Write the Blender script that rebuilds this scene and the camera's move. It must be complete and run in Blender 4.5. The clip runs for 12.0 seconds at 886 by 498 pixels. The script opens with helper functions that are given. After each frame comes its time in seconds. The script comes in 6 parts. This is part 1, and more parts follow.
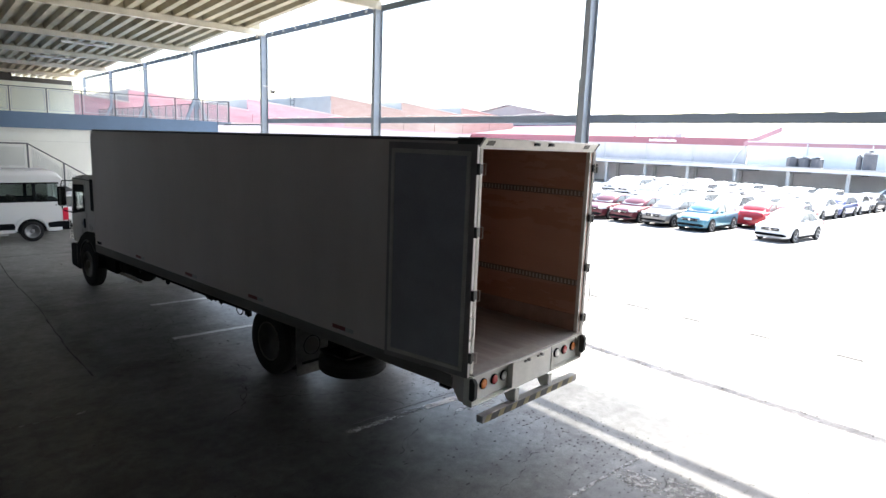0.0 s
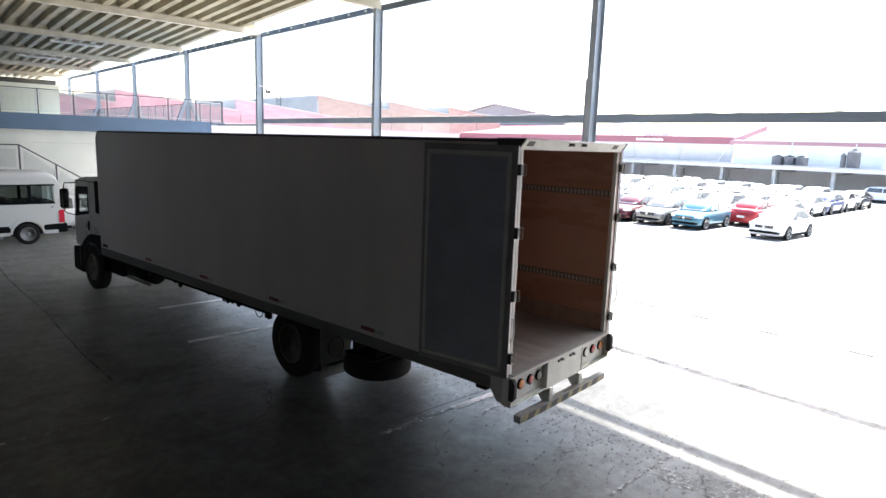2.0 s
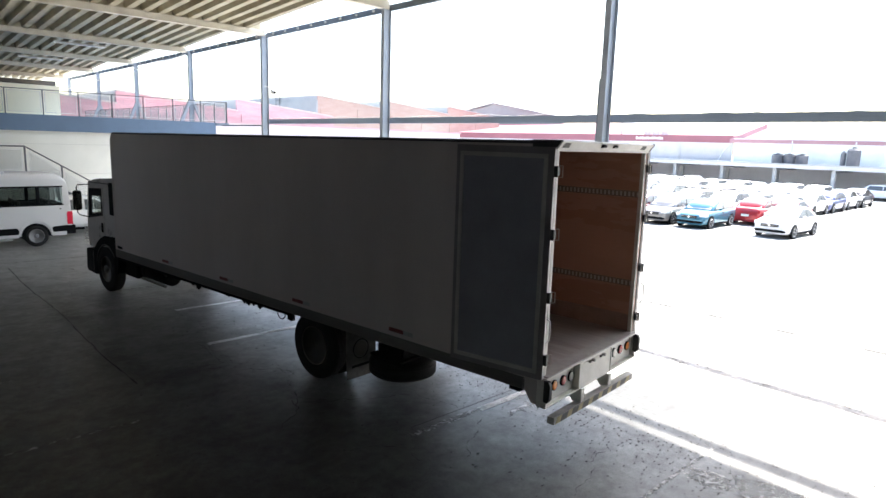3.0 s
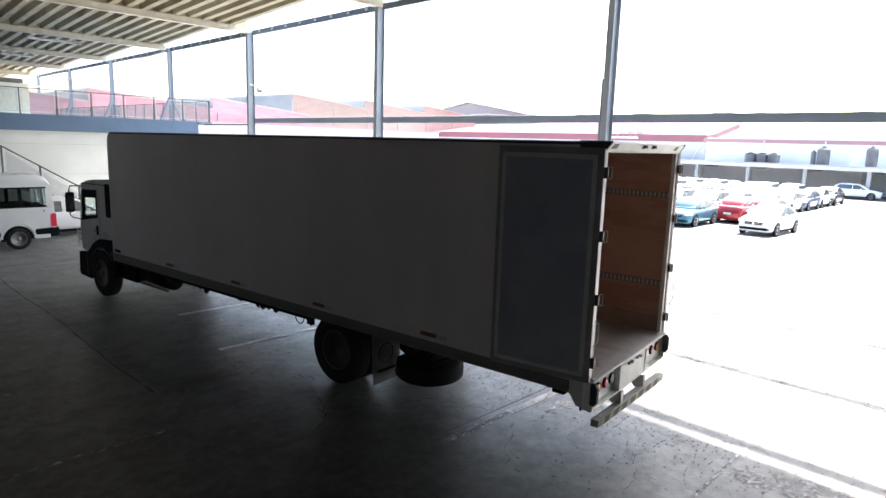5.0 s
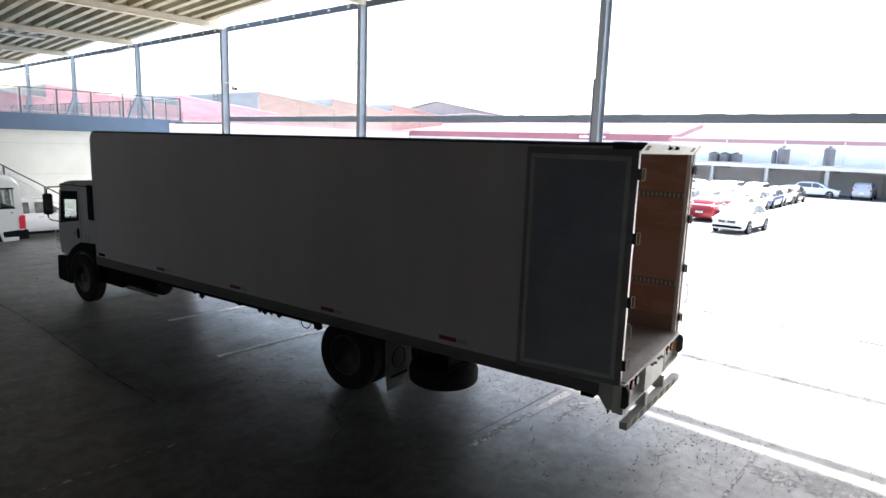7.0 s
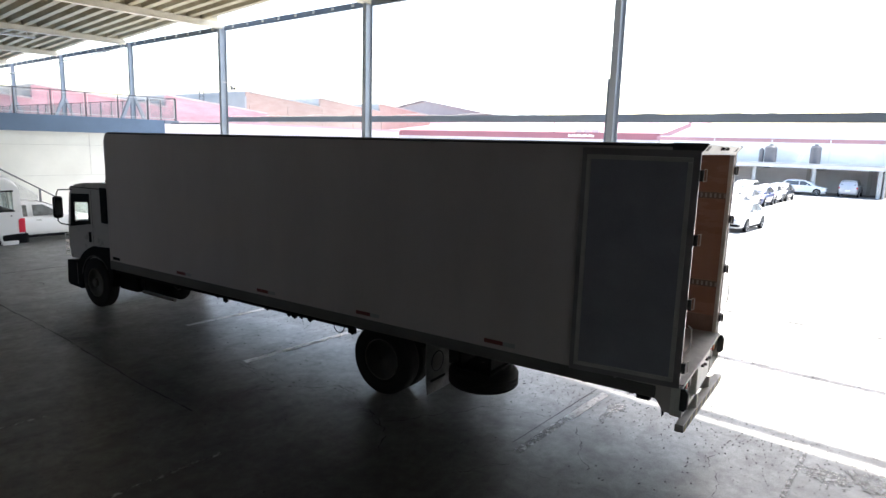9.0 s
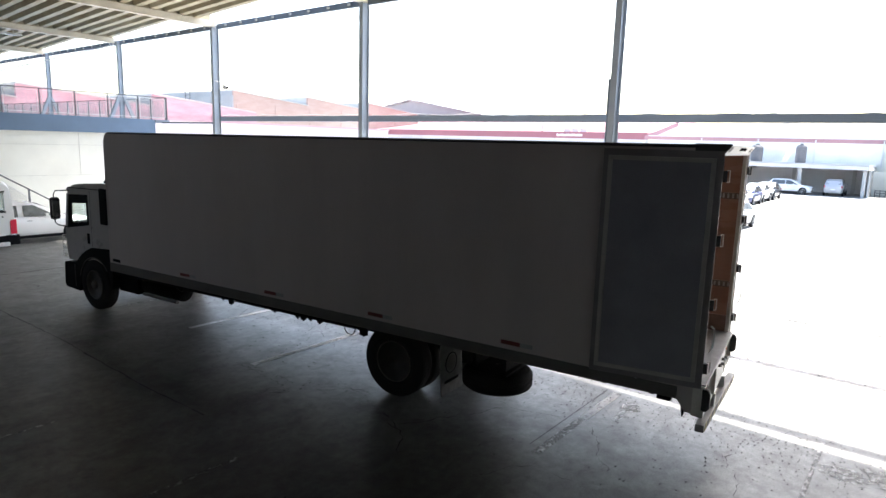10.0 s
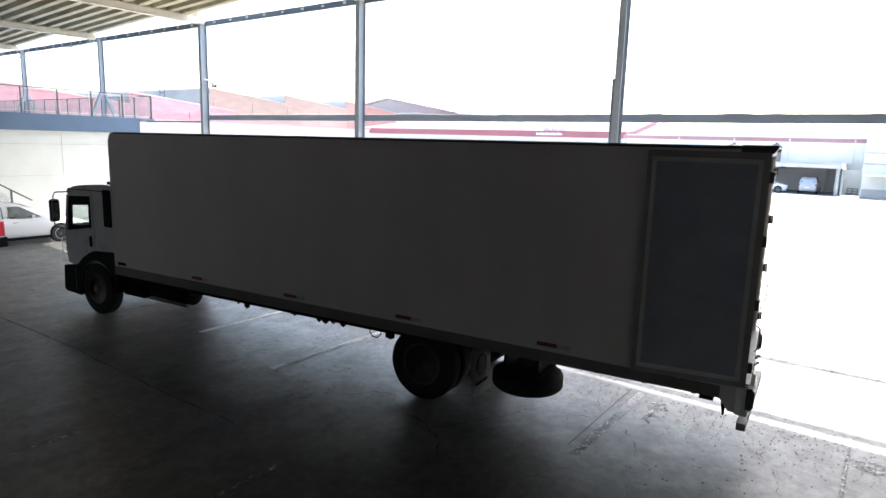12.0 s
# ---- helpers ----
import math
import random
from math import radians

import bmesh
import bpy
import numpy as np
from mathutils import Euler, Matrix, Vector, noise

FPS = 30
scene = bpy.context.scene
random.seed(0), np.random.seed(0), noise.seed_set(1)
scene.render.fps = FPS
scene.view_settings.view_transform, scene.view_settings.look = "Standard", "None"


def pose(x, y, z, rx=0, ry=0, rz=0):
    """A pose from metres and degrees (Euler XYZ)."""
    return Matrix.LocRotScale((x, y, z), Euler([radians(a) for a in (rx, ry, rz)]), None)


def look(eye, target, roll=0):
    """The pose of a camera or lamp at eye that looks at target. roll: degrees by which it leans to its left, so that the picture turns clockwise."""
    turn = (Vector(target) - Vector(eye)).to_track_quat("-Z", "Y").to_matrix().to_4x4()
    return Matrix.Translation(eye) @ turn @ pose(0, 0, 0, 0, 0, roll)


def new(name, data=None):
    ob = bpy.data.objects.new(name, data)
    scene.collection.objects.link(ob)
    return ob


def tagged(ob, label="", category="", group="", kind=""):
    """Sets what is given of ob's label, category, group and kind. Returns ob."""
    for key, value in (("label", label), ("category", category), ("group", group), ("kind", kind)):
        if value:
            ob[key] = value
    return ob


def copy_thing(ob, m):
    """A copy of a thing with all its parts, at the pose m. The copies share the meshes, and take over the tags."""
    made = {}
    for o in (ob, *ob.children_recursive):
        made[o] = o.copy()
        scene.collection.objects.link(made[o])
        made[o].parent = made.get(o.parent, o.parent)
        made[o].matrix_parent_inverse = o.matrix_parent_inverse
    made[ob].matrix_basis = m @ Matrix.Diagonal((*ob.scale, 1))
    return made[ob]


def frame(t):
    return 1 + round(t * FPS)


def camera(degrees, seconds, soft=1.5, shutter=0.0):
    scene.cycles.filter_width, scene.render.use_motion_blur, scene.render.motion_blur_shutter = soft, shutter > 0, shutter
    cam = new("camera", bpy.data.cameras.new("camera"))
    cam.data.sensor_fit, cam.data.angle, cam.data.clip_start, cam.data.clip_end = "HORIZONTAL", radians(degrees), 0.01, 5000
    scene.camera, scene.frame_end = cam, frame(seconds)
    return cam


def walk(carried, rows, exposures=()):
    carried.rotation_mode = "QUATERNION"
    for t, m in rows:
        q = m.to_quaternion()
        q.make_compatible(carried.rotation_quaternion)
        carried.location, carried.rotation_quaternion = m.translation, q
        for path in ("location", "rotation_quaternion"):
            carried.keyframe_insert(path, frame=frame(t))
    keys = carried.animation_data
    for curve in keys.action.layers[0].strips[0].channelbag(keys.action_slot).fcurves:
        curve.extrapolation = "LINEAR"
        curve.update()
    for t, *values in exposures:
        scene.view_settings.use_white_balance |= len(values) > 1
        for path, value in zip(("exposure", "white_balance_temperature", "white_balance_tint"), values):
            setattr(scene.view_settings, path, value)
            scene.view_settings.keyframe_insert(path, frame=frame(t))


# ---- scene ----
cam = camera(70.7, 12.0)
PATH = [
    (0, (0.179, 0.111, 3.851), (1.493, 1.582, 3.52), 2.2),
    (0.5, (0.099, 0.185, 3.85), (1.43, 1.64, 3.519), 2.2),
    (1, (-0.001, 0.28, 3.846), (1.339, 1.727, 3.514), 2.1),
    (1.5, (-0.134, 0.392, 3.845), (1.212, 1.834, 3.514), 2.1),
    (2, (-0.266, 0.529, 3.845), (1.084, 1.967, 3.514), 2.0),
    (2.5, (-0.423, 0.665, 3.854), (0.93, 2.1, 3.522), 1.9),
    (3, (-0.577, 0.823, 3.86), (0.78, 2.255, 3.527), 1.8),
    (5, (-1.072, 1.49, 3.855), (0.347, 2.859, 3.522), 1.8),
    (5.5, (-1.171, 1.651, 3.856), (0.281, 2.985, 3.523), 1.9),
    (6, (-1.252, 1.802, 3.851), (0.222, 3.113, 3.519), 2.0),
    (6.5, (-1.346, 1.958, 3.849), (0.141, 3.253, 3.517), 2.0),
    (7, (-1.456, 2.13, 3.857), (0.039, 3.415, 3.524), 1.9),
    (9, (-1.892, 2.822, 3.858), (-0.364, 4.068, 3.524), 1.7),
    (9.5, (-1.998, 2.993, 3.865), (-0.457, 4.224, 3.53), 1.7),
    (10, (-2.101, 3.166, 3.863), (-0.546, 4.377, 3.528), 1.7),
    (10.5, (-2.215, 3.336, 3.864), (-0.645, 4.529, 3.528), 1.7),
    (11, (-2.321, 3.505, 3.859), (-0.74, 4.683, 3.524), 1.7),
    (11.5, (-2.433, 3.68, 3.862), (-0.84, 4.842, 3.526), 1.7),
    (12, (-2.526, 3.845, 3.871), (-0.923, 4.992, 3.534), 1.7),
]
walk(cam, [(t, look(eye, target, roll)) for t, eye, target, roll in PATH])

# ---- light ----
SUN_TAN = 0.725
world = bpy.data.worlds.new("world")
scene.world = world
world.use_nodes = True
wn = world.node_tree.nodes
sky = wn.new("ShaderNodeTexSky")
sky.sky_type = "NISHITA"
sky.sun_disc = False
sky.sun_elevation = math.atan(1 / SUN_TAN)
sky.sun_rotation = radians(90)
sky.dust_density = 2.9
sky.air_density = 1.2
wn["Background"].inputs["Strength"].default_value = 0.13
world.node_tree.links.new(sky.outputs[0], wn["Background"].inputs["Color"])
sun_data = bpy.data.lights.new("sun", "SUN")
sun_data.energy = 4.5
sun_data.angle = radians(0.5)
sun_data.color = (1.0, 0.95, 0.88)
sun = new("sun", sun_data)
sun.matrix_world = look((SUN_TAN * 30, 0, 30), (0, 0, 0))
scene.view_settings.exposure = 2.4

# ---- materials ----


def principled(name):
    m = bpy.data.materials.new(name)
    m.use_nodes = True
    t = m.node_tree
    return m, t, t.nodes["Principled BSDF"]


def node(t, kind, **values):
    n = t.nodes.new(kind)
    for key, value in values.items():
        n.inputs[key.replace("_", " ")].default_value = value
    return n


def mat(name, color, rough=0.6, metal=0.0, vary=0.12, scale=4.0, fine=60.0, bump=0.15, coat=0.0, tint=None, random_piece=0.0, spec=0.5, stretch=None):
    """Base colour broken up by stains at one scale and grain at another, with a fine relief; stretch draws both out along an axis."""
    m, t, b = principled(name)
    co = t.nodes.new("ShaderNodeTexCoord")
    big = node(t, "ShaderNodeTexNoise", Scale=scale, Detail=6.0, Roughness=0.6)
    small = node(t, "ShaderNodeTexNoise", Scale=fine, Detail=3.0, Roughness=0.6)
    place = co.outputs["Object"]
    if stretch:
        squeeze = t.nodes.new("ShaderNodeMapping")
        squeeze.inputs["Scale"].default_value = stretch
        t.links.new(place, squeeze.inputs["Vector"])
        place = squeeze.outputs["Vector"]
    for n in (big, small):
        t.links.new(place, n.inputs["Vector"])
    ramp = t.nodes.new("ShaderNodeValToRGB")
    other = tint or tuple(c * (1 - 2.2 * vary) for c in color)
    ramp.color_ramp.elements[0].position, ramp.color_ramp.elements[1].position = 0.3, 0.7
    ramp.color_ramp.elements[0].color = (*other, 1)
    ramp.color_ramp.elements[1].color = (*color, 1)
    t.links.new(big.outputs["Fac"], ramp.inputs["Fac"])
    hsv = node(t, "ShaderNodeHueSaturation")
    span = t.nodes.new("ShaderNodeMapRange")
    span.inputs["To Min"].default_value = 1 - vary
    span.inputs["To Max"].default_value = 1 + vary
    t.links.new(small.outputs["Fac"], span.inputs["Value"])
    t.links.new(ramp.outputs["Color"], hsv.inputs["Color"])
    value = span.outputs["Result"]
    if random_piece:
        info = t.nodes.new("ShaderNodeObjectInfo")
        per = t.nodes.new("ShaderNodeMapRange")
        per.inputs["To Min"].default_value, per.inputs["To Max"].default_value = 1 - random_piece, 1 + random_piece
        t.links.new(info.outputs["Random"], per.inputs["Value"])
        mul = t.nodes.new("ShaderNodeMath")
        mul.operation = "MULTIPLY"
        t.links.new(value, mul.inputs[0])
        t.links.new(per.outputs["Result"], mul.inputs[1])
        value = mul.outputs[0]
    t.links.new(value, hsv.inputs["Value"])
    t.links.new(hsv.outputs["Color"], b.inputs["Base Color"])
    b.inputs["Metallic"].default_value = metal
    b.inputs["Specular IOR Level"].default_value = spec
    b.inputs["Coat Weight"].default_value = coat
    b.inputs["Coat Roughness"].default_value = 0.08
    rr = t.nodes.new("ShaderNodeMapRange")
    rr.inputs["To Min"].default_value = max(0.02, rough - 0.12)
    rr.inputs["To Max"].default_value = min(1.0, rough + 0.12)
    t.links.new(big.outputs["Fac"], rr.inputs["Value"])
    t.links.new(rr.outputs["Result"], b.inputs["Roughness"])
    if bump:
        bp = node(t, "ShaderNodeBump", Strength=bump, Distance=0.01)
        t.links.new(small.outputs["Fac"], bp.inputs["Height"])
        t.links.new(bp.outputs["Normal"], b.inputs["Normal"])
    return m


def glass_mat(name, color, clear):
    """Thin tinted glass: a clear part and a mirroring part."""
    m = bpy.data.materials.new(name)
    m.use_nodes = True
    t = m.node_tree
    t.nodes.clear()
    out = t.nodes.new("ShaderNodeOutputMaterial")
    tr = t.nodes.new("ShaderNodeBsdfTransparent")
    tr.inputs["Color"].default_value = (color[0] * clear, color[1] * clear, color[2] * clear, 1)
    gl = t.nodes.new("ShaderNodeBsdfGlossy")
    gl.inputs["Roughness"].default_value = 0.03
    lw = t.nodes.new("ShaderNodeLayerWeight")
    lw.inputs["Blend"].default_value = 0.5
    power = t.nodes.new("ShaderNodeMath")
    power.operation = "POWER"
    power.inputs[1].default_value = 4.0
    fr = t.nodes.new("ShaderNodeMath")
    fr.operation = "MULTIPLY_ADD"
    fr.inputs[1].default_value, fr.inputs[2].default_value = 0.85, 0.05
    t.links.new(lw.outputs["Facing"], power.inputs[0])
    t.links.new(power.outputs[0], fr.inputs[0])
    mix = t.nodes.new("ShaderNodeMixShader")
    t.links.new(fr.outputs[0], mix.inputs[0])
    t.links.new(tr.outputs[0], mix.inputs[1])
    t.links.new(gl.outputs[0], mix.inputs[2])
    t.links.new(mix.outputs[0], out.inputs["Surface"])
    return m


def floor_mat(name, dark, light, rough_hi, rough_lo, spec=0.38, streak=0.0, grazing=0.0):
    """Worn power-floated concrete: patches, blotches, wheel streaks, worn polish and fine pits."""
    m, t, b = principled(name)
    co = t.nodes.new("ShaderNodeTexCoord")
    big = node(t, "ShaderNodeTexNoise", Scale=0.35, Detail=7.0, Roughness=0.62, Distortion=0.4)
    mid = node(t, "ShaderNodeTexNoise", Scale=2.0, Detail=9.0, Roughness=0.72, Distortion=0.15)
    blot = node(t, "ShaderNodeTexNoise", Scale=8.0, Detail=8.0, Roughness=0.75, Distortion=0.6)
    fine = node(t, "ShaderNodeTexNoise", Scale=55.0, Detail=4.0, Roughness=0.7)
    for n in (big, mid, blot, fine):
        t.links.new(co.outputs["Object"], n.inputs["Vector"])

    def ramp(source, a, b_, dark_, light_):
        r = t.nodes.new("ShaderNodeValToRGB")
        r.color_ramp.elements[0].position, r.color_ramp.elements[1].position = a, b_
        r.color_ramp.elements[0].color, r.color_ramp.elements[1].color = (*dark_, 1), (*light_, 1)
        t.links.new(source, r.inputs["Fac"])
        return r.outputs["Color"]

    def times(a, b_, factor):
        mul = t.nodes.new("ShaderNodeMix")
        mul.data_type, mul.blend_type = "RGBA", "MULTIPLY"
        mul.inputs["Factor"].default_value = factor
        t.links.new(a, mul.inputs["A"])
        t.links.new(b_, mul.inputs["B"])
        return mul.outputs["Result"]
    ground = times(ramp(big.outputs["Fac"], 0.32, 0.68, dark, light), ramp(mid.outputs["Fac"], 0.33, 0.62, (0.38, 0.38, 0.37), (1.08, 1.08, 1.08)), 0.75)
    if streak:
        # rubber and dirt drawn out by wheels along the parking bays
        lie = t.nodes.new("ShaderNodeMapping")
        lie.inputs["Scale"].default_value = (0.25, 1.6, 1.0)
        lie.inputs["Rotation"].default_value = (0, 0, radians(9))
        t.links.new(co.outputs["Object"], lie.inputs["Vector"])
        drag = node(t, "ShaderNodeTexNoise", Scale=1.3, Detail=8.0, Roughness=0.68, Distortion=0.25)
        t.links.new(lie.outputs["Vector"], drag.inputs["Vector"])
        ground = times(ground, ramp(drag.outputs["Fac"], 0.36, 0.6, (0.5, 0.49, 0.47), (1.12, 1.12, 1.12)), streak)
    grain = t.nodes.new("ShaderNodeMath")
    grain.operation = "ADD"
    t.links.new(fine.outputs["Fac"], grain.inputs[0])
    t.links.new(blot.outputs["Fac"], grain.inputs[1])
    r3 = t.nodes.new("ShaderNodeMapRange")
    r3.inputs["From Min"].default_value, r3.inputs["From Max"].default_value = 0.65, 1.3
    r3.inputs["To Min"].default_value, r3.inputs["To Max"].default_value = 0.55, 1.42
    t.links.new(grain.outputs[0], r3.inputs["Value"])
    hsv = node(t, "ShaderNodeHueSaturation")
    t.links.new(ground, hsv.inputs["Color"])
    t.links.new(r3.outputs["Result"], hsv.inputs["Value"])
    t.links.new(hsv.outputs["Color"], b.inputs["Base Color"])
    wear = t.nodes.new("ShaderNodeMath")
    wear.operation = "MULTIPLY_ADD"
    wear.inputs[1].default_value = 0.5
    t.links.new(blot.outputs["Fac"], wear.inputs[0])
    t.links.new(mid.outputs["Fac"], wear.inputs[2])
    rr = t.nodes.new("ShaderNodeMapRange")
    rr.inputs["From Min"].default_value, rr.inputs["From Max"].default_value = 0.5, 1.0
    rr.inputs["To Min"].default_value, rr.inputs["To Max"].default_value = rough_hi, rough_lo
    t.links.new(wear.outputs[0], rr.inputs["Value"])
    t.links.new(rr.outputs["Result"], b.inputs["Roughness"])
    b.inputs["Specular IOR Level"].default_value = spec
    # sheen that brightens the concrete at low view angles
    b.inputs["Sheen Weight"].default_value = grazing
    b.inputs["Sheen Roughness"].default_value = 0.17
    add = t.nodes.new("ShaderNodeMath")
    add.operation = "ADD"
    t.links.new(mid.outputs["Fac"], add.inputs[0])
    t.links.new(fine.outputs["Fac"], add.inputs[1])
    bp = node(t, "ShaderNodeBump", Strength=0.16, Distance=0.006)
    t.links.new(add.outputs[0], bp.inputs["Height"])
    t.links.new(bp.outputs["Normal"], b.inputs["Normal"])
    return m


# one concrete in two tones: the shed's darkened for shade, the yard's left pale
M_FLOOR = floor_mat("shaded_shed_concrete", (0.051, 0.05, 0.0475), (0.103, 0.1, 0.095), 0.5, 0.33, 0.45, 0.3, 0.62)
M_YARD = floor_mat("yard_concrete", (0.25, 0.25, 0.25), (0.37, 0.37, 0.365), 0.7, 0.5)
M_CRACK = mat("crack_dirt", (0.03, 0.03, 0.028), 0.95, scale=20)
M_LINE = mat("worn_line_paint", (0.62, 0.62, 0.61), 0.7, vary=0.2, scale=5)
_t = M_LINE.node_tree
_n = node(_t, "ShaderNodeTexNoise", Scale=9.0, Detail=9.0, Roughness=0.8)
_t.links.new(_t.nodes["Texture Coordinate"].outputs["Object"], _n.inputs["Vector"])
_r = _t.nodes.new("ShaderNodeValToRGB")
_r.color_ramp.elements[0].position, _r.color_ramp.elements[1].position = 0.28, 0.5
_t.links.new(_n.outputs["Fac"], _r.inputs["Fac"])
_t.links.new(_r.outputs["Color"], _t.nodes["Principled BSDF"].inputs["Alpha"])
M_JOINT = mat("joint_filler", (0.035, 0.035, 0.035), 0.9)
M_FLECK = mat("dry_leaf_bits", (0.045, 0.044, 0.042), 0.9, random_piece=0.3)
M_BLUE = mat("blue_steel_paint", (0.33, 0.375, 0.43), 0.45, vary=0.1, scale=1.5, tint=(0.27, 0.315, 0.375))
M_BLUEDARK = mat("dark_blue_steel_paint", (0.175, 0.22, 0.285), 0.5, vary=0.12, scale=2)
M_BEAM = mat("grey_blue_beam_paint", (0.29, 0.37, 0.49), 0.5, vary=0.14, scale=1.2, stretch=(1.0, 0.3, 4.0))
M_SLABBLUE = mat("blue_masonry_paint", (0.115, 0.185, 0.295), 0.6, vary=0.1, scale=0.8)
M_CREAM = mat("cream_steel_paint", (0.66, 0.62, 0.52), 0.5, vary=0.1, scale=2)
M_DECK = mat("weathered_roof_sheet", (0.47, 0.435, 0.33), 0.55, vary=0.18, scale=0.7, tint=(0.3, 0.26, 0.17), metal=0.0)
M_WHITEWALL = mat("white_painted_block", (0.79, 0.795, 0.745), 0.8, vary=0.06, scale=0.6, bump=0.3)
M_HALLWALL = mat("off_white_rendered_wall", (0.54, 0.53, 0.535), 0.85, vary=0.09, scale=0.5)
M_CREAMWALL = mat("cream_wall", (0.9, 0.87, 0.69), 0.8, vary=0.06, scale=0.5)
# for the added unseen walls only, dark so that little light bounces back
M_WESTWALL = mat("unseen_wall_dark", (0.085, 0.083, 0.078), 0.8, vary=0.12, scale=0.6)
M_DARKWALL = mat("dark_cladding", (0.06, 0.055, 0.05), 0.8)
M_RAIL = mat("grey_rail_steel", (0.1, 0.105, 0.12), 0.5)
M_WIRE = mat("grey_wire_mesh", (0.32, 0.325, 0.34), 0.6)
M_MESH = mat("rail_mesh_grey", (0.8, 0.8, 0.79), 0.6)
M_DECKRAIL = mat("grey_panel_frame", (0.6, 0.6, 0.61), 0.6)
M_PINK = mat("pink_painted_brickwork", (0.56, 0.395, 0.42), 0.8, vary=0.14, scale=0.5, fine=3.0, tint=(0.46, 0.28, 0.305), stretch=(1.0, 1.0, 5.0))
M_BRICK = mat("orange_brick_wall", (0.46, 0.355, 0.315), 0.85, vary=0.12, scale=0.5, fine=3.0, tint=(0.4, 0.28, 0.24), stretch=(1.0, 1.0, 4.0))
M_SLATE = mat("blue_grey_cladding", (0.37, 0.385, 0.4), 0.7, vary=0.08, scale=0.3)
M_RED = mat("faded_red_fascia", (0.27, 0.105, 0.13), 0.7, vary=0.08, scale=0.3)
M_PINKTRIM = mat("pale_pink_trim", (0.4, 0.225, 0.255), 0.7, vary=0.06)
M_ROOFW = mat("white_roof_sheet", (0.72, 0.73, 0.74), 0.6, vary=0.05, scale=0.3)
M_CPWALL = mat("pale_grey_plaster", (0.68, 0.68, 0.69), 0.85, vary=0.08, scale=0.4)
M_CONC = mat("pale_concrete", (0.5, 0.5, 0.49), 0.8, vary=0.1, scale=0.6)
M_PALEJOINT = mat("pale_wall_joint", (0.64, 0.64, 0.61), 0.8)
# black plastic lifted towards blue-grey, with haze put into the colour
M_TANK = mat("hazed_black_plastic", (0.1, 0.105, 0.12), 0.6)
M_LAMPW = mat("white_lamp_enamel", (0.75, 0.75, 0.72), 0.4)
M_TUBE = mat("frosted_tube", (0.8, 0.8, 0.8), 0.3, vary=0.02)
M_CABLE = mat("cable_black", (0.03, 0.03, 0.03), 0.7)
# truck
M_BOX = mat("white_truck_panel", (0.575, 0.53, 0.51), 0.4, vary=0.06, scale=0.9, fine=2.5, bump=0.04, tint=(0.51, 0.468, 0.45), coat=0.4, stretch=(1.0, 1.0, 0.22))
M_RIMLIP = mat("scuffed_rim_edge", (0.12, 0.112, 0.1), 0.5, vary=0.2, scale=10)
# pink wall paint with haze mixed into its colour
M_PALEPINK = mat("hazed_pink_wall", (0.7, 0.62, 0.63), 0.85, vary=0.1, scale=0.3)
M_ALU = mat("dull_aluminium", (0.42, 0.42, 0.41), 0.45, metal=0.6, vary=0.12, scale=3)
M_FRAME = mat("cream_frame_paint", (0.76, 0.74, 0.69), 0.45, vary=0.12, scale=3, tint=(0.58, 0.56, 0.51))
M_SKIRT = mat("dull_grey_rail", (0.145, 0.138, 0.132), 0.65, vary=0.1, scale=2)
M_DOOREDGE = mat("dark_door_edge", (0.26, 0.25, 0.245), 0.55, vary=0.1)
M_DOORIN = mat("dark_grey_door_lining", (0.29, 0.295, 0.33), 0.5, vary=0.1, scale=2)
M_SEAL = mat("grey_door_seal", (0.5, 0.48, 0.46), 0.6, vary=0.1)
M_PLY = mat("varnished_plywood", (0.43, 0.245, 0.175), 0.28, vary=0.06, scale=0.9, fine=22.0, bump=0.03, tint=(0.37, 0.195, 0.135), stretch=(1.0, 0.3, 1.3))
M_BEDFLOOR = mat("scuffed_bed_floor", (0.4, 0.37, 0.345), 0.38, vary=0.2, scale=5, fine=30, tint=(0.22, 0.19, 0.17), stretch=(1.6, 0.15, 1.0))
# plywood greyed by the bed floor's reflection, put into the colour
M_LOWPLY = mat("low_ply_with_sheen", (0.34, 0.225, 0.18), 0.5, vary=0.2, scale=3)
M_TIE = mat("galvanised_tie_rail", (0.2, 0.15, 0.12), 0.5, metal=0.2)
M_TIESLOT = mat("bright_slot_edge", (0.5, 0.46, 0.42), 0.6)
M_SLOT = mat("slot_dark", (0.03, 0.025, 0.02), 0.8)
M_CHASSIS = mat("black_chassis_paint", (0.01, 0.01, 0.011), 0.8, spec=0.08)
M_HINGE = mat("dark_hinge_steel", (0.05, 0.05, 0.05), 0.55)
M_BUFFER = mat("worn_buffer_rubber", (0.045, 0.045, 0.047), 0.7, vary=0.2, scale=10)
M_RUBBER = mat("tyre_rubber", (0.019, 0.019, 0.02), 0.85, vary=0.2, scale=8, spec=0.25)
M_RIM = mat("dusty_wheel_paint", (0.05, 0.047, 0.042), 0.7, vary=0.25, scale=7)
M_HUB = mat("greasy_hub", (0.095, 0.088, 0.078), 0.6)
M_CAB = mat("white_cab_paint", (0.47, 0.46, 0.44), 0.3, vary=0.04, coat=0.4, bump=0.02)
M_PLASTIC = mat("black_plastic", (0.007, 0.008, 0.01), 0.7, spec=0.08)
M_AMBER = mat("amber_lens", (0.75, 0.22, 0.05), 0.25, vary=0.05)
M_REDL = mat("red_lens", (0.5, 0.03, 0.04), 0.25, vary=0.05)
